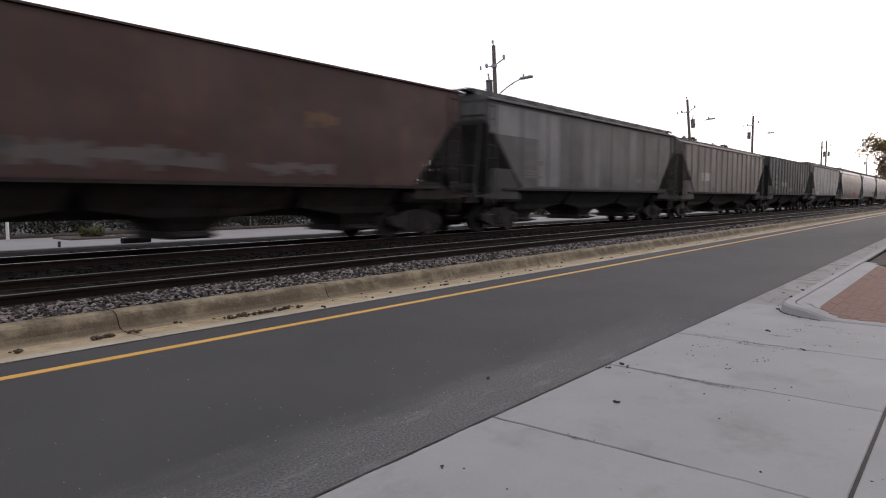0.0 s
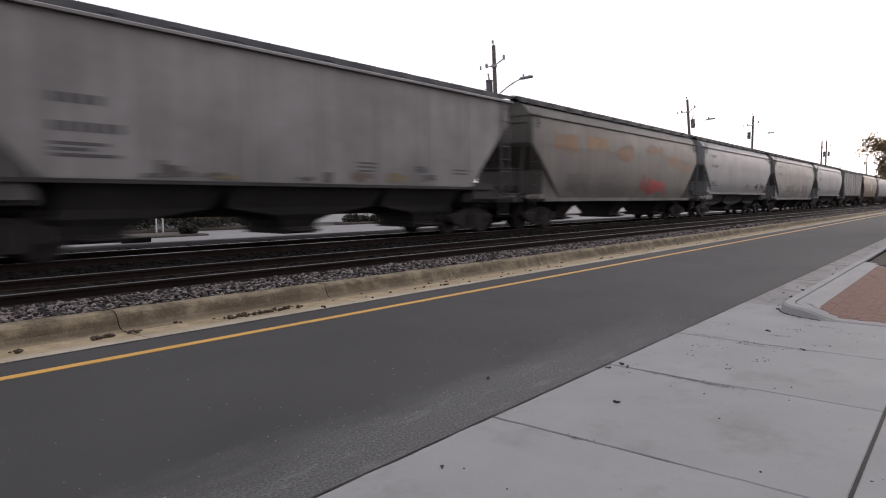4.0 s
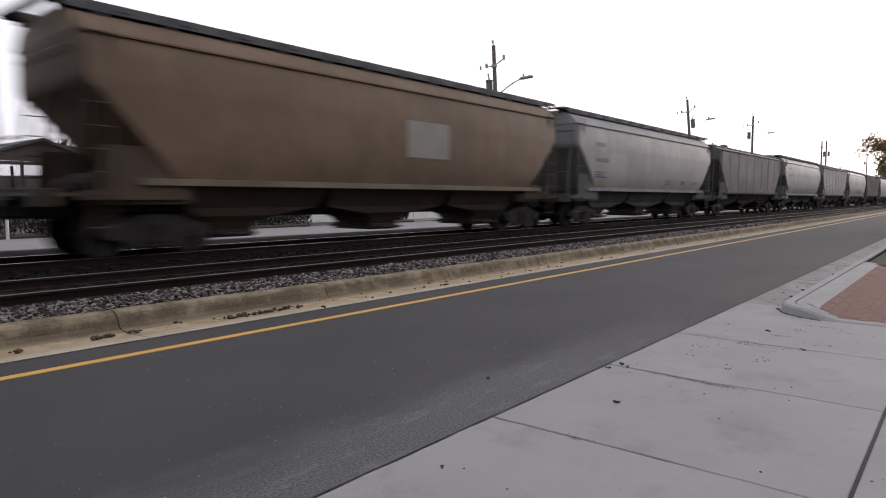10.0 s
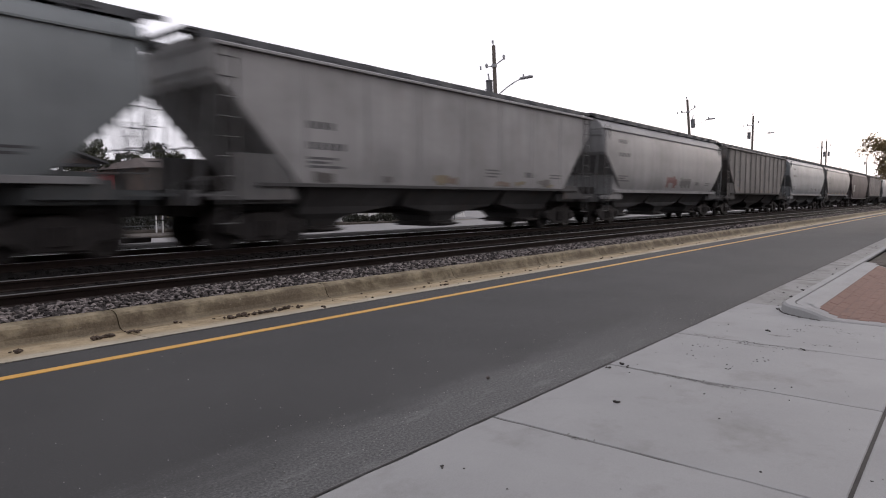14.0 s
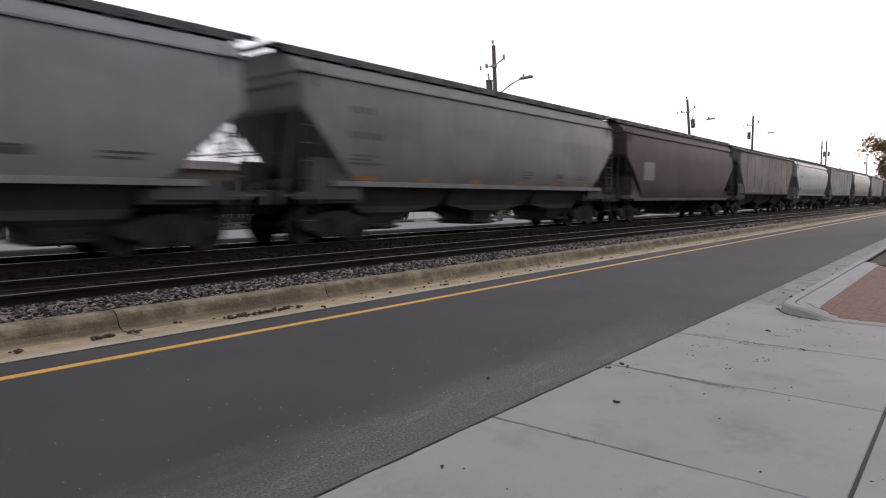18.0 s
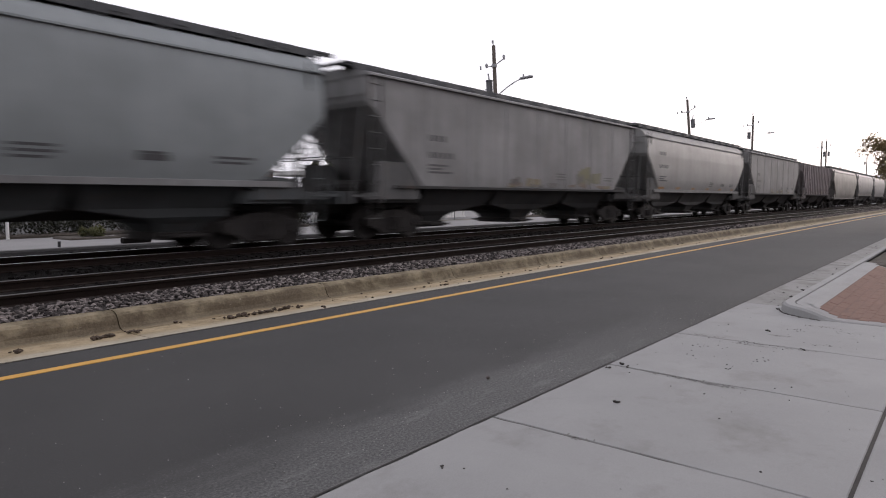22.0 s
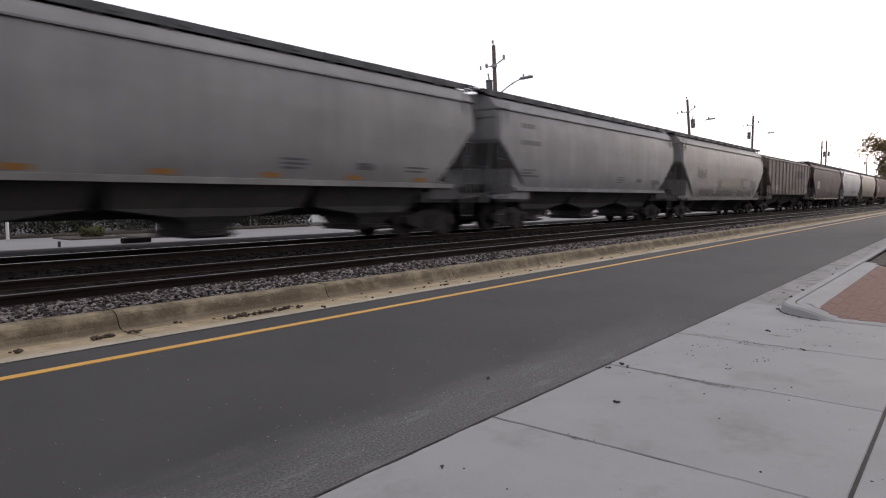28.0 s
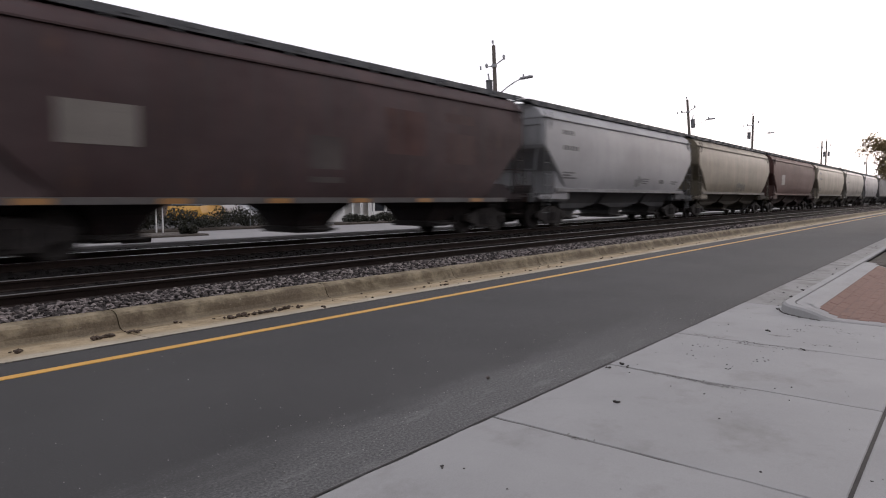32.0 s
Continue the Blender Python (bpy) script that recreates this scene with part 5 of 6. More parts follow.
wagon_spec(kind="bulged", color=(0.49, 0.483, 0.468), label="light grey hopper wagon with orange stencil patches", dirt=0.25, rust=0.1, tape="low", bay_shade=0.34, sill=(0.48, 0.48, 0.47))
wagon_spec(kind="slab", color=(0.46, 0.452, 0.442), label=FLAT, dirt=0.35, rust=0.2, ribs=9)
wagon_spec(kind="ribbed", color=PINK, low_roof=True, label="faded pinkish ribbed hopper wagon with dark red lettering bars", dirt=0.55, rust=0.4, ribs=18, letters=0.6, ink=spray((0.10, 0.05, 0.05)), sprays=((0.02, 1.7, 1.55, 2.2, (0.10, 0.05, 0.05)), (-0.05, 1.9, 3.0, 3.5, (0.22, 0.16, 0.15)), (0.4, 1.9, 3.0, 3.5, (0.2, 0.15, 0.14))))
wagon_spec(kind="round", color=(0.335, 0.32, 0.29), floor=1.14, label="dusty warm-grey smooth-sided hopper wagon with a pale sill", dirt=0.5, rust=0.3, marks=False, sill=(0.36, 0.35, 0.33))
wagon_spec(kind="bulged", color=(0.395, 0.392, 0.385), label="cream-grey hopper wagon with orange reflective tape", dirt=0.3, rust=0.15, tape="low", bay_shade=0.34, sill=(0.48, 0.47, 0.44))
wagon_spec(kind="round", color=(0.375, 0.375, 0.378), label=SMOOTH, dirt=0.3, rust=0.1, sill=(0.5, 0.5, 0.5), sprays=((0.66, 0.9, 1.5, 2.1, (0.14, 0.14, 0.14)),))
wagon_spec(kind="round", color=(0.39, 0.38, 0.36), floor=1.14, label="light grey hopper wagon with graffiti along its bottom", dirt=0.4, rust=0.3, sill=(0.3, 0.29, 0.27), marks=False,
           sprays=((-0.72, 1.6, 1.9, 2.9, (0.10, 0.095, 0.09)), (-0.74, 2.5, 1.2, 2.50, (0.33, 0.30, 0.28)), (-0.66, 6.0, 1.2, 1.75, (0.10, 0.09, 0.085)), (-0.5, 2.0, 1.3, 2.60, (0.36, 0.33, 0.31)), (-0.3, 1.9, 1.25, 2.50, (0.13, 0.12, 0.11)), (-0.18, 2.1, 1.35, 2.60, (0.30, 0.275, 0.20)), (0.0, 5.4, 1.2, 1.7, (0.11, 0.10, 0.09)), (0.05, 2.2, 1.35, 2.65, (0.28, 0.26, 0.20)), (0.26, 1.8, 1.25, 2.60, (0.12, 0.115, 0.11)), (0.40, 2.1, 1.3, 2.55, (0.34, 0.32, 0.31)), (0.58, 1.4, 1.3, 2.50, (0.12, 0.115, 0.11))))
wagon_spec(kind="tall", color=(0.32, 0.262, 0.228), low_roof=True, label="tan and brown ribbed hopper wagon with pale end panels", dirt=0.6, rust=0.95, ribs=14, marks=False, logo=(-0.62, 1.95, 1.8, 0.4, (0.29, 0.26, 0.24)), stripes=((-0.72, 1.9, 2.6, 4.15, (0.28, 0.25, 0.23)), (0.27, 3.1, 2.85, 3.5, (0.115, 0.12, 0.135)), (0.70, 1.3, 1.6, 4.0, (0.42, 0.385, 0.375))))
wagon_spec(kind="round", color=(0.100, 0.057, 0.058), floor=1.14, label="dark maroon hopper wagon with pale emblem and yellow sill tape", dirt=0.7, rust=0.3, sill=(0.22, 0.205, 0.195), marks=False, tape="sill", logo=(-0.66, 2.45, 1.4, 0.75, (0.25, 0.23, 0.205)), stripes=((0.2, 1.6, 2.3, 3.5, (0.11, 0.045, 0.04)), (0.5, 1.3, 1.6, 3.6, (0.10, 0.05, 0.045)), (-0.1, 1.0, 1.5, 2.6, (0.11, 0.09, 0.085))))
wagon_spec(kind="round", color=(0.50, 0.505, 0.515), label="clean white-grey hopper wagon with black lettering bars", dirt=0.15, rust=0.05, sill=(0.52, 0.52, 0.52), sprays=((0.05, 0.9, 1.5, 2.2, (0.2, 0.2, 0.21)),))
wagon_spec(kind="round", color=(0.33, 0.285, 0.20), label="tan-cream hopper wagon with smooth dusty sides", dirt=0.4, rust=0.4, marks=False, sill=(0.38, 0.35, 0.3), sprays=((-0.05, 1.8, 1.5, 2.2, (0.16, 0.15, 0.12)),))
wagon_spec(kind="round", color=(0.16, 0.07, 0.057), label="maroon hopper wagon with a small pale emblem", dirt=0.5, rust=0.3, marks=False, logo=(-0.6, 2.6, 1.1, 0.8, (0.36, 0.33, 0.3)))
wagon_spec(kind="round", color=CREAM, label="cream hopper wagon with smooth weathered sides", dirt=0.35, rust=0.3, sill=(0.42, 0.4, 0.34))
wagon_spec(kind="round", color=(0.43, 0.41, 0.35), label="pale cream hopper wagon with smooth sides", dirt=0.35, rust=0.3)
wagon_spec(kind="round", color=PALE, label=SMOOTH, dirt=0.2, rust=0.1)
wagon_spec(kind="slab", color=GREY, label=FLAT, dirt=0.4, rust=0.2, ribs=9)
wagon_spec(kind="round", color=TAN, label="yellow-brown hopper wagon with smooth weathered sides", dirt=0.5, rust=0.5, marks=False)
wagon_spec(kind="round", color=PALE, label=SMOOTH, dirt=0.2, rust=0.1)
wagon_spec(kind="ribbed", color=GREY, label="light grey ribbed hopper wagon", dirt=0.5, rust=0.3, ribs=14)
wagon_spec(kind="round", color=CREAM, label="cream hopper wagon with smooth weathered sides", dirt=0.35, rust=0.3)
wagon_spec(kind="round", color=PALE, label=SMOOTH, dirt=0.2, rust=0.1)

TRAIN = []
for number, spec in enumerate(WAGONS):
    a, b = GAPS[number], GAPS[number + 1]
    wagon = build_wagon(length=b - a, seed=number + 1, **spec)
    TRAIN.append((wagon, 0.5 * (a + b - spec.get("short", 0.0))))


# ---- beyond the tracks ----
def leaf_cloud(bm, centres, per, size, seed):
    """Clumps of small folded leaves round the given centres (x, y, z, radius)."""
    rng = random.Random(seed)
    for cx, cy, cz, r in centres:
        for _ in range(per):
            d = Vector((rng.gauss(0, 1), rng.gauss(0, 1), rng.gauss(0, 1))).normalized() * r * rng.random() ** 0.45
            c = Vector((cx, cy, cz)) + d
            u = Vector((rng.gauss(0, 1), rng.gauss(0, 1), rng.gauss(0, 1))).normalized()
            w = u.cross(Vector((rng.gauss(0, 1), rng.gauss(0, 1), rng.gauss(0, 1)))).normalized()
            s = size * rng.uniform(0.6, 1.3)
            v = [bm.verts.new(c + u * s), bm.verts.new(c + w * s * 0.55), bm.verts.new(c - u * s), bm.verts.new(c - w * s * 0.55 + u.cross(w) * s * 0.2)]
            bm.faces.new((v[0], v[1], v[2]))
            bm.faces.new((v[0], v[2], v[3]))


def build_tree(x, y, height, spread, label, seed, leaf=0.14, per=70, clumps=40, low=0.35):
    rng = random.Random(seed)
    tree = tagged(empty("tree", pose(x, y, -0.06)), label, "tree", "trees beyond the tracks")
    trunk = bmesh.new()
    add_tube(trunk, (0, 0, 0), (0.05, 0, height * 0.4), 0.03 * height, 0.02 * height, n=9)
    centres = []
    for i in range(9):
        a = 2.4 * i + rng.uniform(-0.3, 0.3)
        z0 = height * rng.uniform(low, 0.6)
        reach = spread * rng.uniform(0.5, 0.9)
        tip = Vector((reach * math.cos(a), reach * math.sin(a), min(height * 0.95, z0 + height * rng.uniform(0.15, 0.4))))
        add_tube(trunk, (0.03, 0, z0 * 0.8), tuple(tip), 0.011 * height, 0.003 * height, n=6)
        for k in range(clumps // 9):
            t = rng.uniform(0.55, 1.1)
            c = Vector((0, 0, z0)).lerp(tip, t) + Vector((rng.gauss(0, 1), rng.gauss(0, 1), rng.gauss(0, 0.7))) * spread * 0.16
            centres.append((c.x, c.y, c.z, spread * rng.uniform(0.12, 0.24)))
    add_tube(trunk, (0.05, 0, height * 0.4), (0, 0, height * 0.85), 0.02 * height, 0.005 * height, n=7)
    for k in range(clumps // 4):
        centres.append((rng.gauss(0, spread * 0.3), rng.gauss(0, spread * 0.3), height * rng.uniform(0.7, 0.95), spread * 0.2))
    part("trunk", trunk, BARK, tree)
    crown = bmesh.new()
    leaf_cloud(crown, centres, per, leaf, seed)
    part("crown", crown, LEAF, tree)
    return tree


def build_pole(x, y, height, lean, side, lamp, seed):
    pole = tagged(empty("utility_pole", pose(x, y - height * math.sin(radians(lean)) * 0.75, -0.06, -lean, 0, 0)), "weathered wooden utility pole with insulators and a transformer" + (" and lamp" if lamp else ""), "utility pole", "utility poles along the far street")
    height += 0.06
    part("shaft", tubes(((0, 0, 0), (0, 0, height), 0.17, 0.105), n=10), POLE_WOOD, pole)
    part("top_pin", tubes(((0, 0, height - 0.1), (0.0, 0.05, height + 0.2), 0.035), ((0, 0.05, height + 0.15), (0, 0.05, height + 0.3), 0.065), n=7), GREY_METAL, pole)
    part("band", tubes(((0, 0, height - 1.25), (0, 0, height - 1.08), 0.165), n=10), GREY_METAL, pole)
    for s, up in ((1, 0.0), (-1, 0.28)):
        part("insulator_bracket", tubes(((0, 0, height - 1.17), (0.1, s * 0.62, height - 1.12 + up), 0.032), n=6), GREY_METAL, pole)
        part("insulator", tubes(((0.1, s * 0.62, height - 1.18 + up), (0.1, s * 0.62, height - 1.02 + up), 0.06, 0.09), ((0.1, s * 0.62, height - 1.02 + up), (0.1, s * 0.62, height - 0.92 + up), 0.09, 0.05), n=8), GREY_METAL, pole)
    part("far_insulator", tubes(((0.1, 1.05, height - 1.2), (0.1, 1.05, height - 1.0), 0.05), n=7), GREY_METAL, pole)
    z = height - 2.75
    dy = 0.40 * side
    tank = part("transformer", tubes(((0, dy, z), (0, dy, z + 0.72), 0.19), ((0, dy, z + 0.72), (0, dy, z + 0.80), 0.215), n=14), DARK_METAL, pole)
    part("bushing", tubes(((0, dy, z + 0.8), (0, dy + 0.06 * side, z + 1.2), 0.045), ((0, dy + 0.15 * side, z + 0.3), (0, dy + 0.32 * side, z + 0.3), 0.03), n=7), GREY_METAL, tank)
    if lamp:
        zl = height - 2.95
        bm = bmesh.new()
        last = Vector((0, -0.1, zl))
        for k in range(1, 8):
            t = k / 7
            p = Vector((0.3 * t, -0.1 - 1.55 * t, zl + 0.85 * math.sin(t * 1.25)))
            add_tube(bm, tuple(last), tuple(p), 0.034 if seed == 1 else 0.016, n=6)
            last = p
        part("lamp_arm", bm, GREY_METAL, pole)
        bm = boxes((last.x - 0.14, last.x + 0.14, last.y - 0.72, last.y + 0.1, last.z - 0.05, last.z + 0.08), bevel=0.05)
        add_tube(bm, (last.x, last.y - 0.12, last.z + 0.07), (last.x, last.y - 0.12, last.z + 0.22), 0.045, n=8)
        part("lamp_head", bm, GREY_METAL, pole, "grey cobra-head street lamp")
    return pole


WHITE_WALL = mottled("white_painted_wall", (0.60, 0.59, 0.57), (0.72, 0.71, 0.69), 0.8, 30, 0.8)
YELLOW_WALL = mottled("brown_brick_wall", (0.10, 0.075, 0.06), (0.16, 0.12, 0.10), 0.6, 30, 0.8)
ROOF_BROWN = mottled("brown_roof_shingle", (0.06, 0.045, 0.04), (0.11, 0.085, 0.075), 1.2, 25, 0.9)
ROOF_GREY = mottled("grey_metal_roof", (0.04, 0.04, 0.042), (0.075, 0.075, 0.08), 0.8, 20, 0.6)
DARK_FRAME = mottled("dark_window_frame", (0.02, 0.02, 0.022), (0.04, 0.04, 0.045), 2, 40, 0.5)
RED_PAINT = mottled("dull_red_paint", (0.22, 0.035, 0.035), (0.32, 0.055, 0.05), 1, 40, 0.6)
TYRE = mottled("tyre_rubber", (0.015, 0.015, 0.015), (0.03, 0.03, 0.03), 4, 60, 0.9)


def glass_material():
    m, nt, b = material("dark_window_glass", 0.06)
    b.inputs["Base Color"].default_value = (0.02, 0.024, 0.028, 1)
    return m


GLASS = glass_material()


def build_far_side():
    sheet("road_far", PALE_ROAD, -60, 420, 18.9, 24.4, -0.02, 20, 2, "pale concrete street on the far side of the railway")
    bm = bmesh.new()
    add_box(bm, -60, 420, 18.5, 18.9, -0.2, 0.03, bevel=0.02)
    tagged(finish("far_street_edge", bm, PALE_ROAD), "pale concrete edging between ballast and the far street", "curb", kind="structure")
    sheet("ground_lot", ASPHALT, -60, 25.5, 25.6, 70, -0.03, 10, 4, "dark asphalt parking yard beyond the far street")
    sheet("ground_yard", PALE_ROAD, 25.5, 420, 25.6, 70, -0.03, 10, 4, "pale paved yard beyond the far street")
    bm = bmesh.new()
    for x0, x1 in ((-40, 20.0), (22.5, 27.5), (36, 60), (66, 110)):
        add_box(bm, x0, x1, 24.42, 25.58, -0.1, 0.10, bevel=0.05)
    add_box(bm, 8.5, 10.15, 22.2, 23.6, -0.1, 0.05, bevel=0.04)
    add_box(bm, 10.35, 12.85, 21.3, 23.3, -0.1, 0.05, bevel=0.04)
    tagged(finish("planting_strip", bm, MULCH), "mulched planting islands beside the far street", "planting strip", kind="structure")


def build_shrub(x, y, wide, high, seed, label="dark green rounded shrub on the planting island", leaf=None):
    rng = random.Random(seed)
    shrub = tagged(empty("shrub", pose(x, y, 0.08)), label, "shrub", "shrubs beside the far street")
    stems = bmesh.new()
    centres = []
    for i in range(7):
        a = 0.9 * i + rng.random()
        p = Vector((wide * 0.34 * math.cos(a), 0.30 * wide * math.sin(a), high * rng.uniform(0.15, 0.6)))
        add_tube(stems, (0.02 * i, 0, -0.05), tuple(p), 0.018, 0.008, n=5)
        centres.append((p.x, p.y, p.z, 0.26 * high + 0.1 * wide))
    part("stems", stems, BARK, shrub)
    leaves = bmesh.new()
    leaf_cloud(leaves, centres, 150, 0.055, seed)
    part("leaves", leaves, leaf or SHRUB, shrub)


def build_shelter():
    """The low white open-fronted building."""
    s = tagged(empty("shelter", pose(27.6, 28.2, -0.03)), "low white flat-roofed shelter with dark framed openings", "building")
    part("back_wall", boxes((0, 9.5, 3.0, 3.2, 0, 2.3), bevel=0.01), WHITE_WALL, s)
    part("plinth", boxes((0, 9.5, -0.1, 3.2, 0, 0.12), bevel=0.01), WHITE_WALL, s)
    for i in range(8):
        part("column", boxes((0.1 + 1.32 * i, 0.28 + 1.32 * i, 0.0, 0.18, 0.12, 2.3), bevel=0.01), WHITE_WALL, s)
    for i in range(7):
        x = 0.28 + 1.32 * i
        w = part("window", boxes((x + 0.08, x + 1.06, 0.04, 0.1, 0.55, 0.62), (x + 0.08, x + 1.06, 0.04, 0.1, 1.9, 2.0), (x + 0.08, x + 0.14, 0.04, 0.1, 0.62, 1.9), (x + 1.0, x + 1.06, 0.04, 0.1, 0.62, 1.9)), DARK_FRAME, s)
        if i % 3 != 1:
            part("pane", boxes((x + 0.14, x + 1.0, 0.06, 0.075, 0.62, 1.9)), GLASS, w)
        part("parapet", boxes((x, x + 1.14, 0.03, 0.15, 0.12, 0.55), bevel=0.008), WHITE_WALL, s)
    part("roof", boxes((-0.4, 9.9, -0.5, 3.5, 2.3, 2.45), bevel=0.02), GREY_METAL, s)


def build_porch():
    """Low white porch with thin posts and a small gable."""
    p = tagged(empty("porch", pose(23.3, 28.2, -0.03)), "low white porch with thin posts beside the shelter", "porch")
    part("low_wall", boxes((0, 3.9, 0, 0.12, 0, 0.42), bevel=0.01), WHITE_WALL, p)
    for i in range(6):
        part("post", boxes((0.05 + 0.74 * i, 0.15 + 0.74 * i, 0.01, 0.11, 0.42, 1.75), bevel=0.008), WHITE_WALL, p)
    part("beam", boxes((-0.05, 3.95, -0.02, 0.14, 1.75, 1.87), bevel=0.01), WHITE_WALL, p)
    for z in (1.32, 1.54):
        part("rail", boxes((1.7, 3.85, 0.0, 0.06, z, z + 0.06)), WHITE_WALL, p)
    part("gable", gable_roof(2.75, 3.95, -0.9, -0.3, 2.12, 2.72, 0.08), ROOF_GREY, p)
    part("gable_board", boxes((2.8, 3.9, -0.93, -0.86, 1.72, 2.0), (3.0, 3.7, -0.93, -0.86, 2.0, 2.22), (3.18, 3.52, -0.93, -0.86, 2.22, 2.42), bevel=0.004), WHITE_WALL, p)
    for x in (2.8, 3.8):
        part("gable_post", boxes((x, x + 0.1, -0.92, -0.82, 0, 1.72), bevel=0.008), WHITE_WALL, p)
    part("floor", boxes((0, 3.9, 0.13, 2.2, 0, 0.1), bevel=0.01), GREY_METAL, p)


def gable_roof(x0, x1, y0, y1, z0, z1, over=0.4):
    """A roof whose ridge runs along y."""
    bm = bmesh.new()
    xm = 0.5 * (x0 + x1)
    pts = [(x0 - over, z0), (xm, z1), (x1 + over, z0), (x1 + over, z0 - 0.14), (xm, z1 - 0.16), (x0 - over, z0 - 0.14)]
    a = [bm.verts.new((x, y0 - over, z)) for x, z in pts]
    b = [bm.verts.new((x, y1 + over, z)) for x, z in pts]
    for i in range(6):
        bm.faces.new((a[i], a[(i + 1) % 6], b[(i + 1) % 6], b[i]))
    bm.faces.new((a[0], a[5], a[4], a[1]))
    bm.faces.new((a[1], a[4], a[3], a[2]))
    bm.faces.new((b[1], b[4], b[5], b[0]))
    bm.faces.new((b[2], b[3], b[4], b[1]))
    bmesh.ops.recalc_face_normals(bm, faces=bm.faces)
    return bm


def build_pavilion():
    """Open gabled pavilion on posts."""
    p = tagged(empty("pavilion", pose(12.3, 45, -0.03)), "open gabled pavilion with a grey roof on dark posts", "building")
    part("roof", gable_roof(0, 7.0, 0, 9, 3.75, 5.05), ROOF_GREY, p)
    bm = bmesh.new()
    v = [bm.verts.new((x, y, z)) for y in (0.0, 0.1) for x, z in ((0.1, 3.6), (6.9, 3.6), (3.5, 4.85))]
    for q in ((0, 1, 2), (5, 4, 3), (0, 3, 4, 1), (1, 4, 5, 2), (2, 5, 3, 0)):
        bm.faces.new([v[i] for i in q])
    part("gable_wall", bm, ROOF_BROWN, p)
    for x in (0.2, 2.4, 4.6, 6.7):
        for y in (0.1, 8.8):
            part("post", boxes((x, x + 0.16, y, y + 0.16, 0, 3.66), bevel=0.01), DARK_FRAME, p)
    part("beam", boxes((0, 7, 0.0, 0.3, 3.38, 3.58), bevel=0.01), DARK_FRAME, p)
    part("rail", boxes((0, 7, 0.12, 0.2, 2.55, 2.7), (0, 7, 0.12, 0.2, 1.0, 1.1)), DARK_FRAME, p)
    part("back_wall", boxes((0, 7, 8.9, 9.0, 0, 2.9), bevel=0.01), WHITE_WALL, p)
    k = tagged(empty("kiosk", pose(17.4, 44.0, -0.03)), "dull red kiosk with a dark roof beside the pavilion", "kiosk")
    part("body", boxes((0, 2.4, 0, 2, 0, 2.9), bevel=0.03), RED_PAINT, k)
    part("roof", boxes((-0.2, 2.6, -0.2, 2.2, 2.9, 3.05), bevel=0.02), ROOF_BROWN, k)
    part("counter_opening", boxes((0.3, 2.1, -0.02, 0.02, 1.9, 2.5)), DARK_FRAME, k)


def build_hall():
    h = tagged(empty("hall", pose(20.6, 41, -0.03)), "long brown-walled hall with a brown roof", "building")
    part("wall", boxes((0, 9.5, 0, 8, 0, 3.3), bevel=0.01), YELLOW_WALL, h)
    bm = bmesh.new()
    v = [bm.verts.new(c) for c in ((-0.5, -0.6, 3.3), (10, -0.6, 3.3), (10, 8.6, 3.3), (-0.5, 8.6, 3.3), (1.2, 4, 4.15), (8.3, 4, 4.15))]
    for q in ((0, 1, 5, 4), (1, 2, 5), (2, 3, 4, 5), (3, 0, 4), (3, 2, 1, 0)):
        bm.faces.new([v[i] for i in q])
    part("roof", bm, ROOF_BROWN, h)
    for i in range(4):
        w = part("window", boxes((0.9 + 2.1 * i, 2.1 + 2.1 * i, -0.03, 0.03, 1.3, 2.6), bevel=0.01), DARK_FRAME, h)
        part("pane", boxes((1.0 + 2.1 * i, 2.0 + 2.1 * i, -0.04, -0.03, 1.4, 2.5)), GLASS, w)
    c = tagged(empty("canopy", pose(31.5, 40, -0.03)), "flat pale canopy on slim steel posts", "canopy")
    part("roof", boxes((0, 8, 0, 4, 3.1, 3.45), bevel=0.03), WHITE_WALL, c)
    for x in (0.3, 2.7, 5.2, 7.6):
        for y in (0.3, 3.6):
            part("post", tubes(((x, y, 0), (x, y, 3.1), 0.06), n=8), GREY_METAL, c)


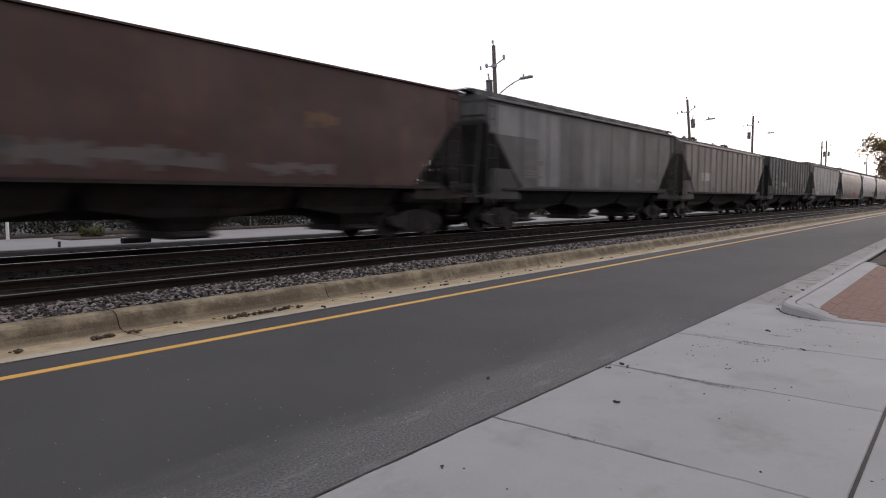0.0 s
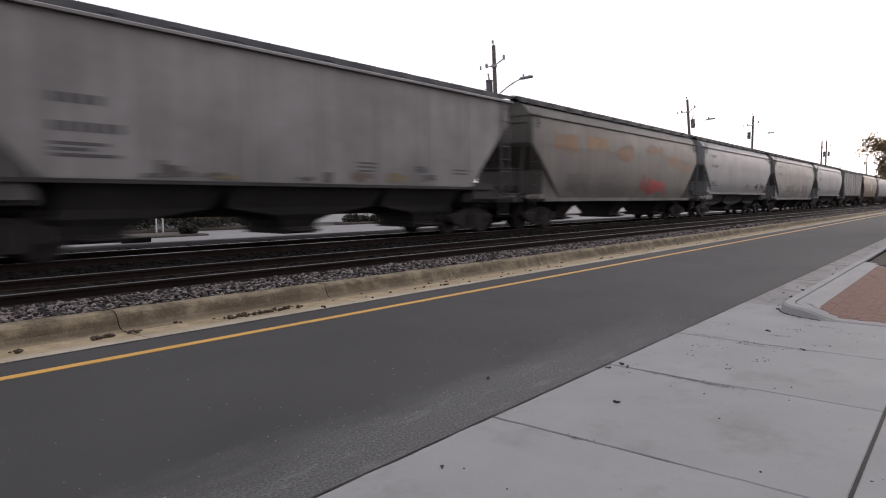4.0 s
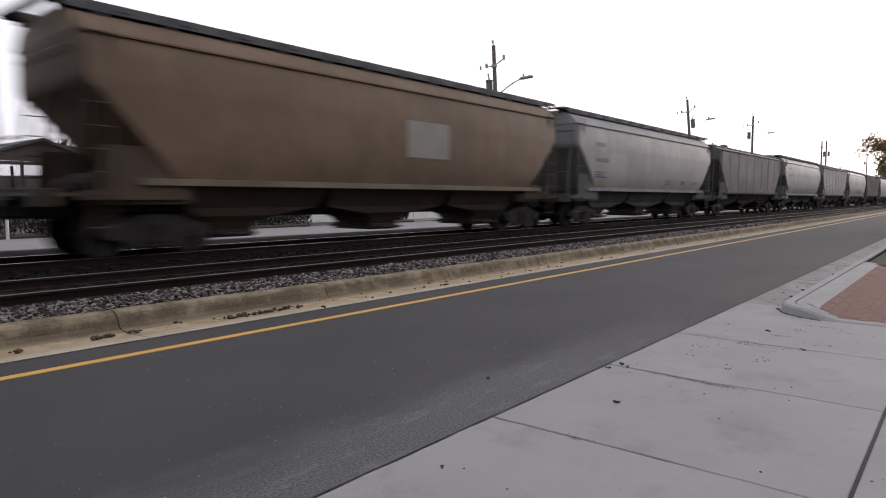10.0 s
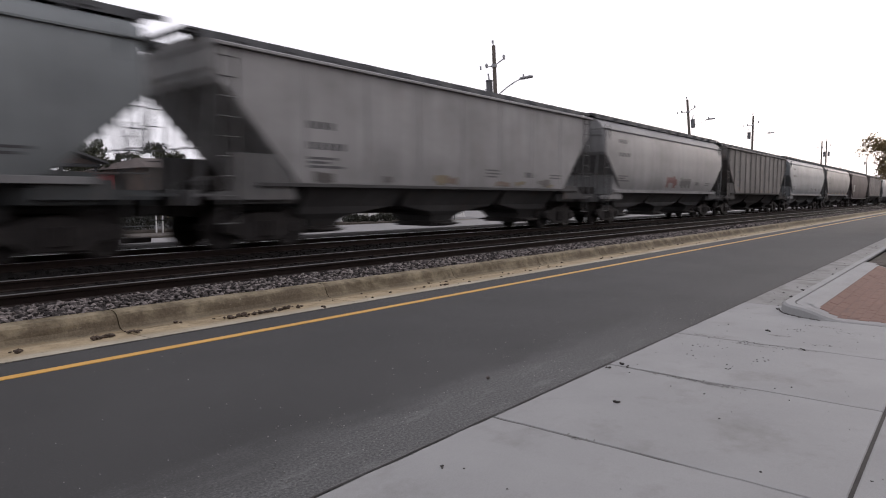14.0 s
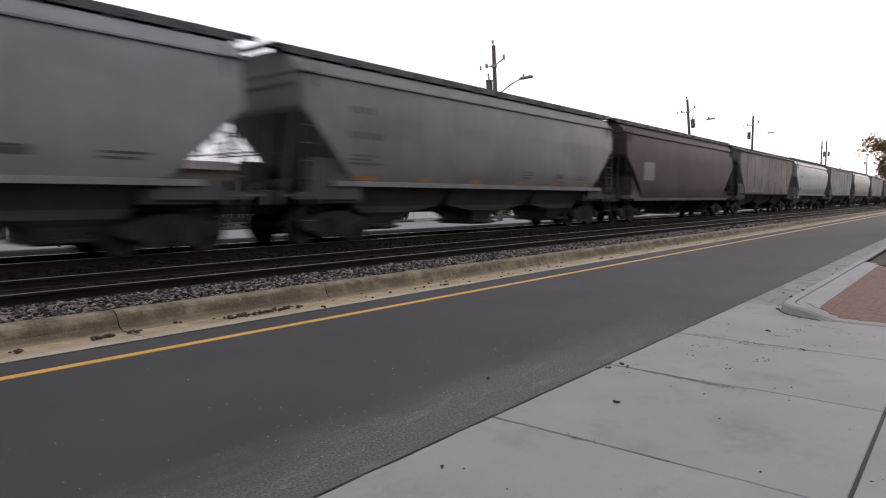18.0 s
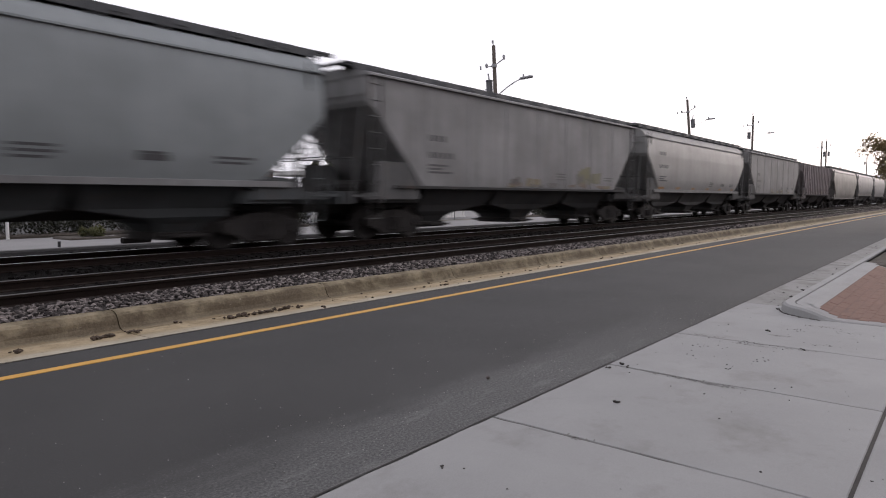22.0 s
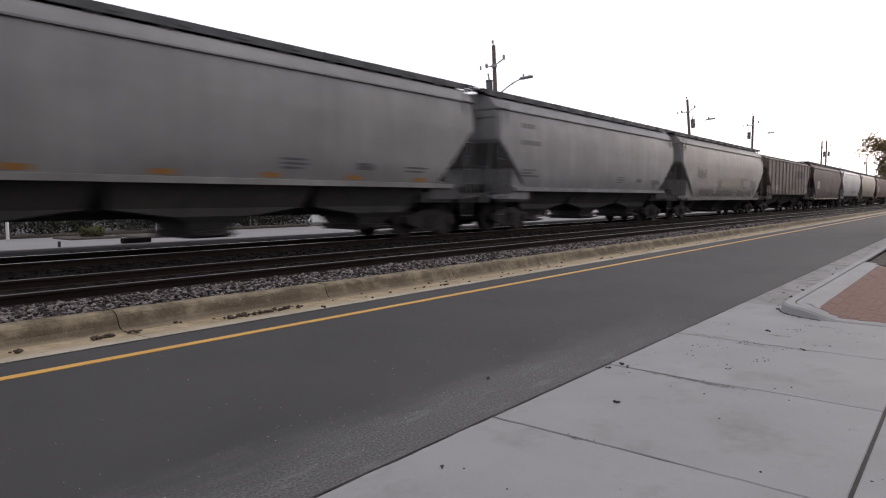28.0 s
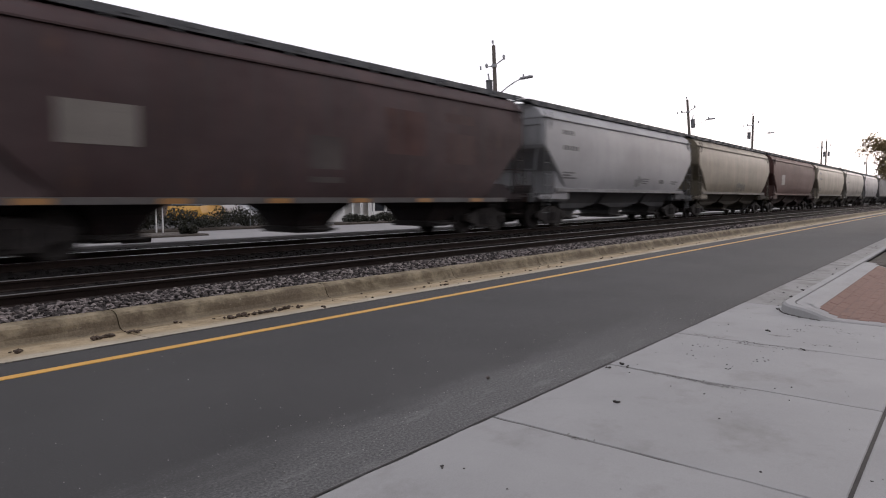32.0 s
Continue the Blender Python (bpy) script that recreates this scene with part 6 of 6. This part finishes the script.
def build_car(x, y, color, label, turn=0):
    car = tagged(empty("parked_car", pose(x, y, -0.03, 0, 0, turn)), label, "car", "parked cars in the yard")
    paint = mottled("car_paint", tuple(0.9 * c for c in color), color, 1, 50, 0.3)
    def hull(sections):
        bm = bmesh.new()
        rings = [[bm.verts.new((px, sy * w, z)) for sy, w, z in ((-1, w0, z0), (-1, w0 + 0.03, 0.5 * (z0 + z1)), (-1, w1, z1), (1, w1, z1), (1, w0 + 0.03, 0.5 * (z0 + z1)), (1, w0, z0))] for px, w0, z0, w1, z1 in sections]
        for a, b in zip(rings, rings[1:]):
            for i in range(6):
                bm.faces.new((a[i], a[(i + 1) % 6], b[(i + 1) % 6], b[i]))
        bm.faces.new(rings[0])
        bm.faces.new(list(reversed(rings[-1])))
        bmesh.ops.recalc_face_normals(bm, faces=bm.faces)
        return bm
    part("body", hull([(-2.2, 0.78, 0.35, 0.7, 0.75), (-2.05, 0.86, 0.25, 0.8, 0.95), (-1.0, 0.9, 0.22, 0.84, 0.98), (1.0, 0.9, 0.22, 0.84, 0.95), (1.95, 0.86, 0.25, 0.78, 0.82), (2.2, 0.74, 0.35, 0.66, 0.65)]), paint, car)
    part("cabin", hull([(-1.75, 0.74, 0.95, 0.7, 1.0), (-1.1, 0.74, 0.95, 0.6, 1.42), (0.3, 0.74, 0.95, 0.6, 1.45), (1.15, 0.74, 0.94, 0.7, 0.98)]), GLASS, car)
    part("roof", boxes((-1.05, 0.28, -0.58, 0.58, 1.44, 1.48), bevel=0.015), paint, car)
    for wx in (-1.35, 1.35):
        for wy in (-0.8, 0.8):
            w = part("wheel", tubes(((wx, wy - 0.1, 0.32), (wx, wy + 0.1, 0.32), 0.32), n=16), TYRE, car)
            part("rim", tubes(((wx, wy - 0.11, 0.32), (wx, wy + 0.11, 0.32), 0.19), n=12), GREY_METAL, w)


build_far_side()
build_pole(31.9, 22.0, 10.21, 3.0, 1, True, 1)
build_pole(63.9, 21.5, 10.78, 5.0, -1, True, 2)
build_pole(85.0, 21.0, 11.2, 0, 1, True, 3)
build_pole(131.1, 21.0, 11.3, 0, -1, False, 4)
build_pole(135.6, 21.0, 11.6, 0, -1, False, 5)
build_pole(193.5, 21.0, 12.4, 0, 1, False, 6)
build_shelter()
build_porch()
build_pavilion()
build_hall()
build_car(21.5, 33.0, (0.55, 0.55, 0.56), "white parked saloon car in the yard", 90)
build_car(25.2, 33.4, (0.42, 0.43, 0.45), "silver parked saloon car in the yard", 84)
build_car(18.7, 32.0, (0.50, 0.26, 0.03), "yellow parked saloon car in the yard", 40)
build_car(29.0, 38.0, (0.5, 0.5, 0.5), "pale parked saloon car before the canopy", 15)
hedge = random.Random(77)
for i in range(16):
    build_shrub(1.7 + 1.2 * i + hedge.uniform(-0.15, 0.15), 25.05 + hedge.uniform(-0.06, 0.06), hedge.uniform(1.1, 1.4), hedge.uniform(0.86, 1.06), 31 + i)
for i, (x, w, h) in enumerate(((23.2, 1.1, 0.45), (24.4, 1.2, 0.42), (25.6, 1.1, 0.5), (26.8, 1.0, 0.6), (37, 1.4, 0.7), (39.5, 1.3, 0.6), (42, 1.3, 0.7))):
    build_shrub(x, 24.95, w, h, 51 + i)
build_shrub(12.3, 21.75, 0.62, 0.42, 29, "small dark shrub on a mulched island")
build_shrub(9.42, 22.8, 0.82, 0.32, 30, "low yellow-green rounded shrub on a mulched island", PALE_SHRUB)
build_tree(21.6, 47.0, 4.9, 1.7, "small open-crowned tree behind the kiosk", 21, leaf=0.12, per=42, clumps=45, low=0.2)
build_tree(25.9, 50.0, 5.9, 2.1, "dark leafy tree with gaps in its crown behind the hall", 23, leaf=0.13, per=42, clumps=50, low=0.2)
build_tree(24.5, 60.0, 6.3, 3.6, "broad dark leafy tree behind the gabled pavilion", 22, leaf=0.18, per=70, clumps=60, low=0.1)
build_tree(39.0, 46, 4.6, 1.7, "small spiky-crowned tree beside the canopy", 24, leaf=0.2, per=40, clumps=36)
build_tree(33.1, 36.0, 5.6, 1.9, "small leafy tree beside the white shelter", 25, leaf=0.10, per=60, clumps=50, low=0.25)
build_tree(47.5, 40, 7.2, 3.6, "broad dark leafy tree behind the railway", 26, leaf=0.13, per=90, clumps=72, low=0.2)
build_tree(55.5, 44, 7.4, 3.2, "broad dark leafy tree behind the railway", 27, leaf=0.14, per=80, clumps=60, low=0.2)
for i, (x, y, h, w) in enumerate(((78.0, 42.0, 8.1, 3.6), (131.8, 44.0, 13.8, 3.4), (152.8, 44.0, 13.5, 3.6), (116.1, 46.0, 10.5, 3.4), (249.8, 50.0, 15.2, 4.0), (445.7, 60.0, 18.9, 4.4))):
    build_tree(x, y, h, w, "distant dark leafy tree beyond the railway", 40 + i, leaf=0.26, per=40, clumps=45)


def build_street_tree(x, y):
    rng = random.Random(61)
    tree = tagged(empty("tree", pose(x, y, 0.0)), "street tree with a low dense backlit crown", "tree")
    trunk = bmesh.new()
    add_tube(trunk, (0, 0, 0), (0.1, 0.1, 1.9), 0.16, 0.12, n=10)
    centres = []
    for i in range(16):
        a = 2.4 * i
        tip = Vector((2.4 * math.cos(a), 2.5 * math.sin(a), rng.uniform(2.3, 3.9)))
        add_tube(trunk, (0.1, 0.1, 1.5 + 0.05 * i), tuple(tip), 0.06, 0.015, n=6)
    for i in range(84):      # an open upper tier
        a, r = rng.uniform(0, 6.28), rng.random() ** 0.5
        centres.append((0.1 + 2.9 * r * math.cos(a), 0.1 + 3.0 * r * math.sin(a), 3.72 + 0.45 * (1 - r) + rng.gauss(0, 0.24), rng.uniform(0.16, 0.36)))
    for i in range(90):      # the dense lower mass
        a, r = rng.uniform(0, 6.28), rng.random() ** 0.5
        centres.append((0.1 + 2.3 * r * math.cos(a), 0.1 + 2.3 * r * math.sin(a), 2.75 + rng.gauss(0, 0.3), rng.uniform(0.22, 0.42)))
    part("trunk", trunk, BARK, tree)
    crown = bmesh.new()
    leaf_cloud(crown, centres, 150, 0.05, 62)
    part("crown", crown, LIT_LEAF, tree)


build_street_tree(38.3, 1.5)


def build_small():
    post = tagged(empty("lamp_post", pose(4.76, 19.2, -0.02)), "slim pale lamp post beside the far street", "lamp post")
    part("shaft", tubes(((0, 0, 0), (0, 0, 6.2), 0.07, 0.05), n=10), GALV, post)
    part("base", tubes(((0, 0, 0), (0, 0, 0.5), 0.12, 0.10), n=10), GALV, post)
    for x, y, h in ((19.5, 26.2, 1.1), (16.9, 24.7, 2.2), (31.5, 24.7, 1.6)):
        sign = tagged(empty("sign_post", pose(x, y, -0.02)), "slim galvanised sign post on the planting island", "sign post")
        part("pole", tubes(((0, 0, 0), (0, 0, h), 0.03), n=8), GALV, sign)
        part("plate", boxes((-0.15, 0.15, -0.035, -0.03, h - 0.4, h - 0.02)), GREY_METAL, sign)
    for x in (12.42, 12.68):
        stake = tagged(empty("tree_stake", pose(x, 24.3, -0.02)), "slim pale wooden stake beside the hedge", "stake")
        part("shaft", tubes(((0, 0, 0), (0, 0, 0.95), 0.03, 0.028), n=8), WHITE_WALL, stake)
        part("cap", tubes(((0, 0, 0.95), (0, 0, 0.98), 0.034, 0.02), n=8), GALV, stake)
    b = tagged(empty("bollard", pose(7.44, 24.3, -0.02)), "short pale bollard at the edge of the far street", "bollard")
    part("tube", tubes(((0, 0, 0), (0, 0, 0.62), 0.05), n=10), WHITE_WALL, b)
    part("cap", tubes(((0, 0, 0.62), (0, 0, 0.65), 0.056, 0.04), n=10), GALV, b)
    # Dark block added where the far edging has a drain opening.
    t = tagged(finish("old_tie", boxes((8.57, 9.38, 18.66, 18.88, 0.025, 0.18), bevel=0.02), TIE), "dark block standing in for a drain opening in the far curb", "timber")
    m = tagged(empty("marker_stake", pose(6.9, 18.7, 0.02)), "short dark marker stake beside the far street", "stake")
    part("stake", boxes((-0.03, 0.03, -0.03, 0.03, 0, 0.16), bevel=0.006), DARK_FRAME, m)


build_small()
build_corner()


def motions():
    for wagon, x in TRAIN:
        walk(wagon, [(t, pose(x - SPEED * t, TRACK_FAR, RAIL)) for t in (0.0, 8.0, 16.0, 24.0, CLIP)])
    # every wheelset rolls alike in its truck: one key a thirtieth of a second
    for dx in (-0.89, 0.89):
        alike = [w for w, d in WHEELS if d == dx]
        first = alike[0]
        walk(first, [(k / FPS, pose(dx, 0, 0.457, 0, -math.degrees(SPEED * k / FPS / 0.457) % 360.0, 0)) for k in range(int(CLIP * FPS) + 1)])
        for w in alike[1:]:
            w.rotation_mode = "QUATERNION"
            w.animation_data_create()
            w.animation_data.action = first.animation_data.action
            w.animation_data.action_slot = first.animation_data.action_slot


motions()
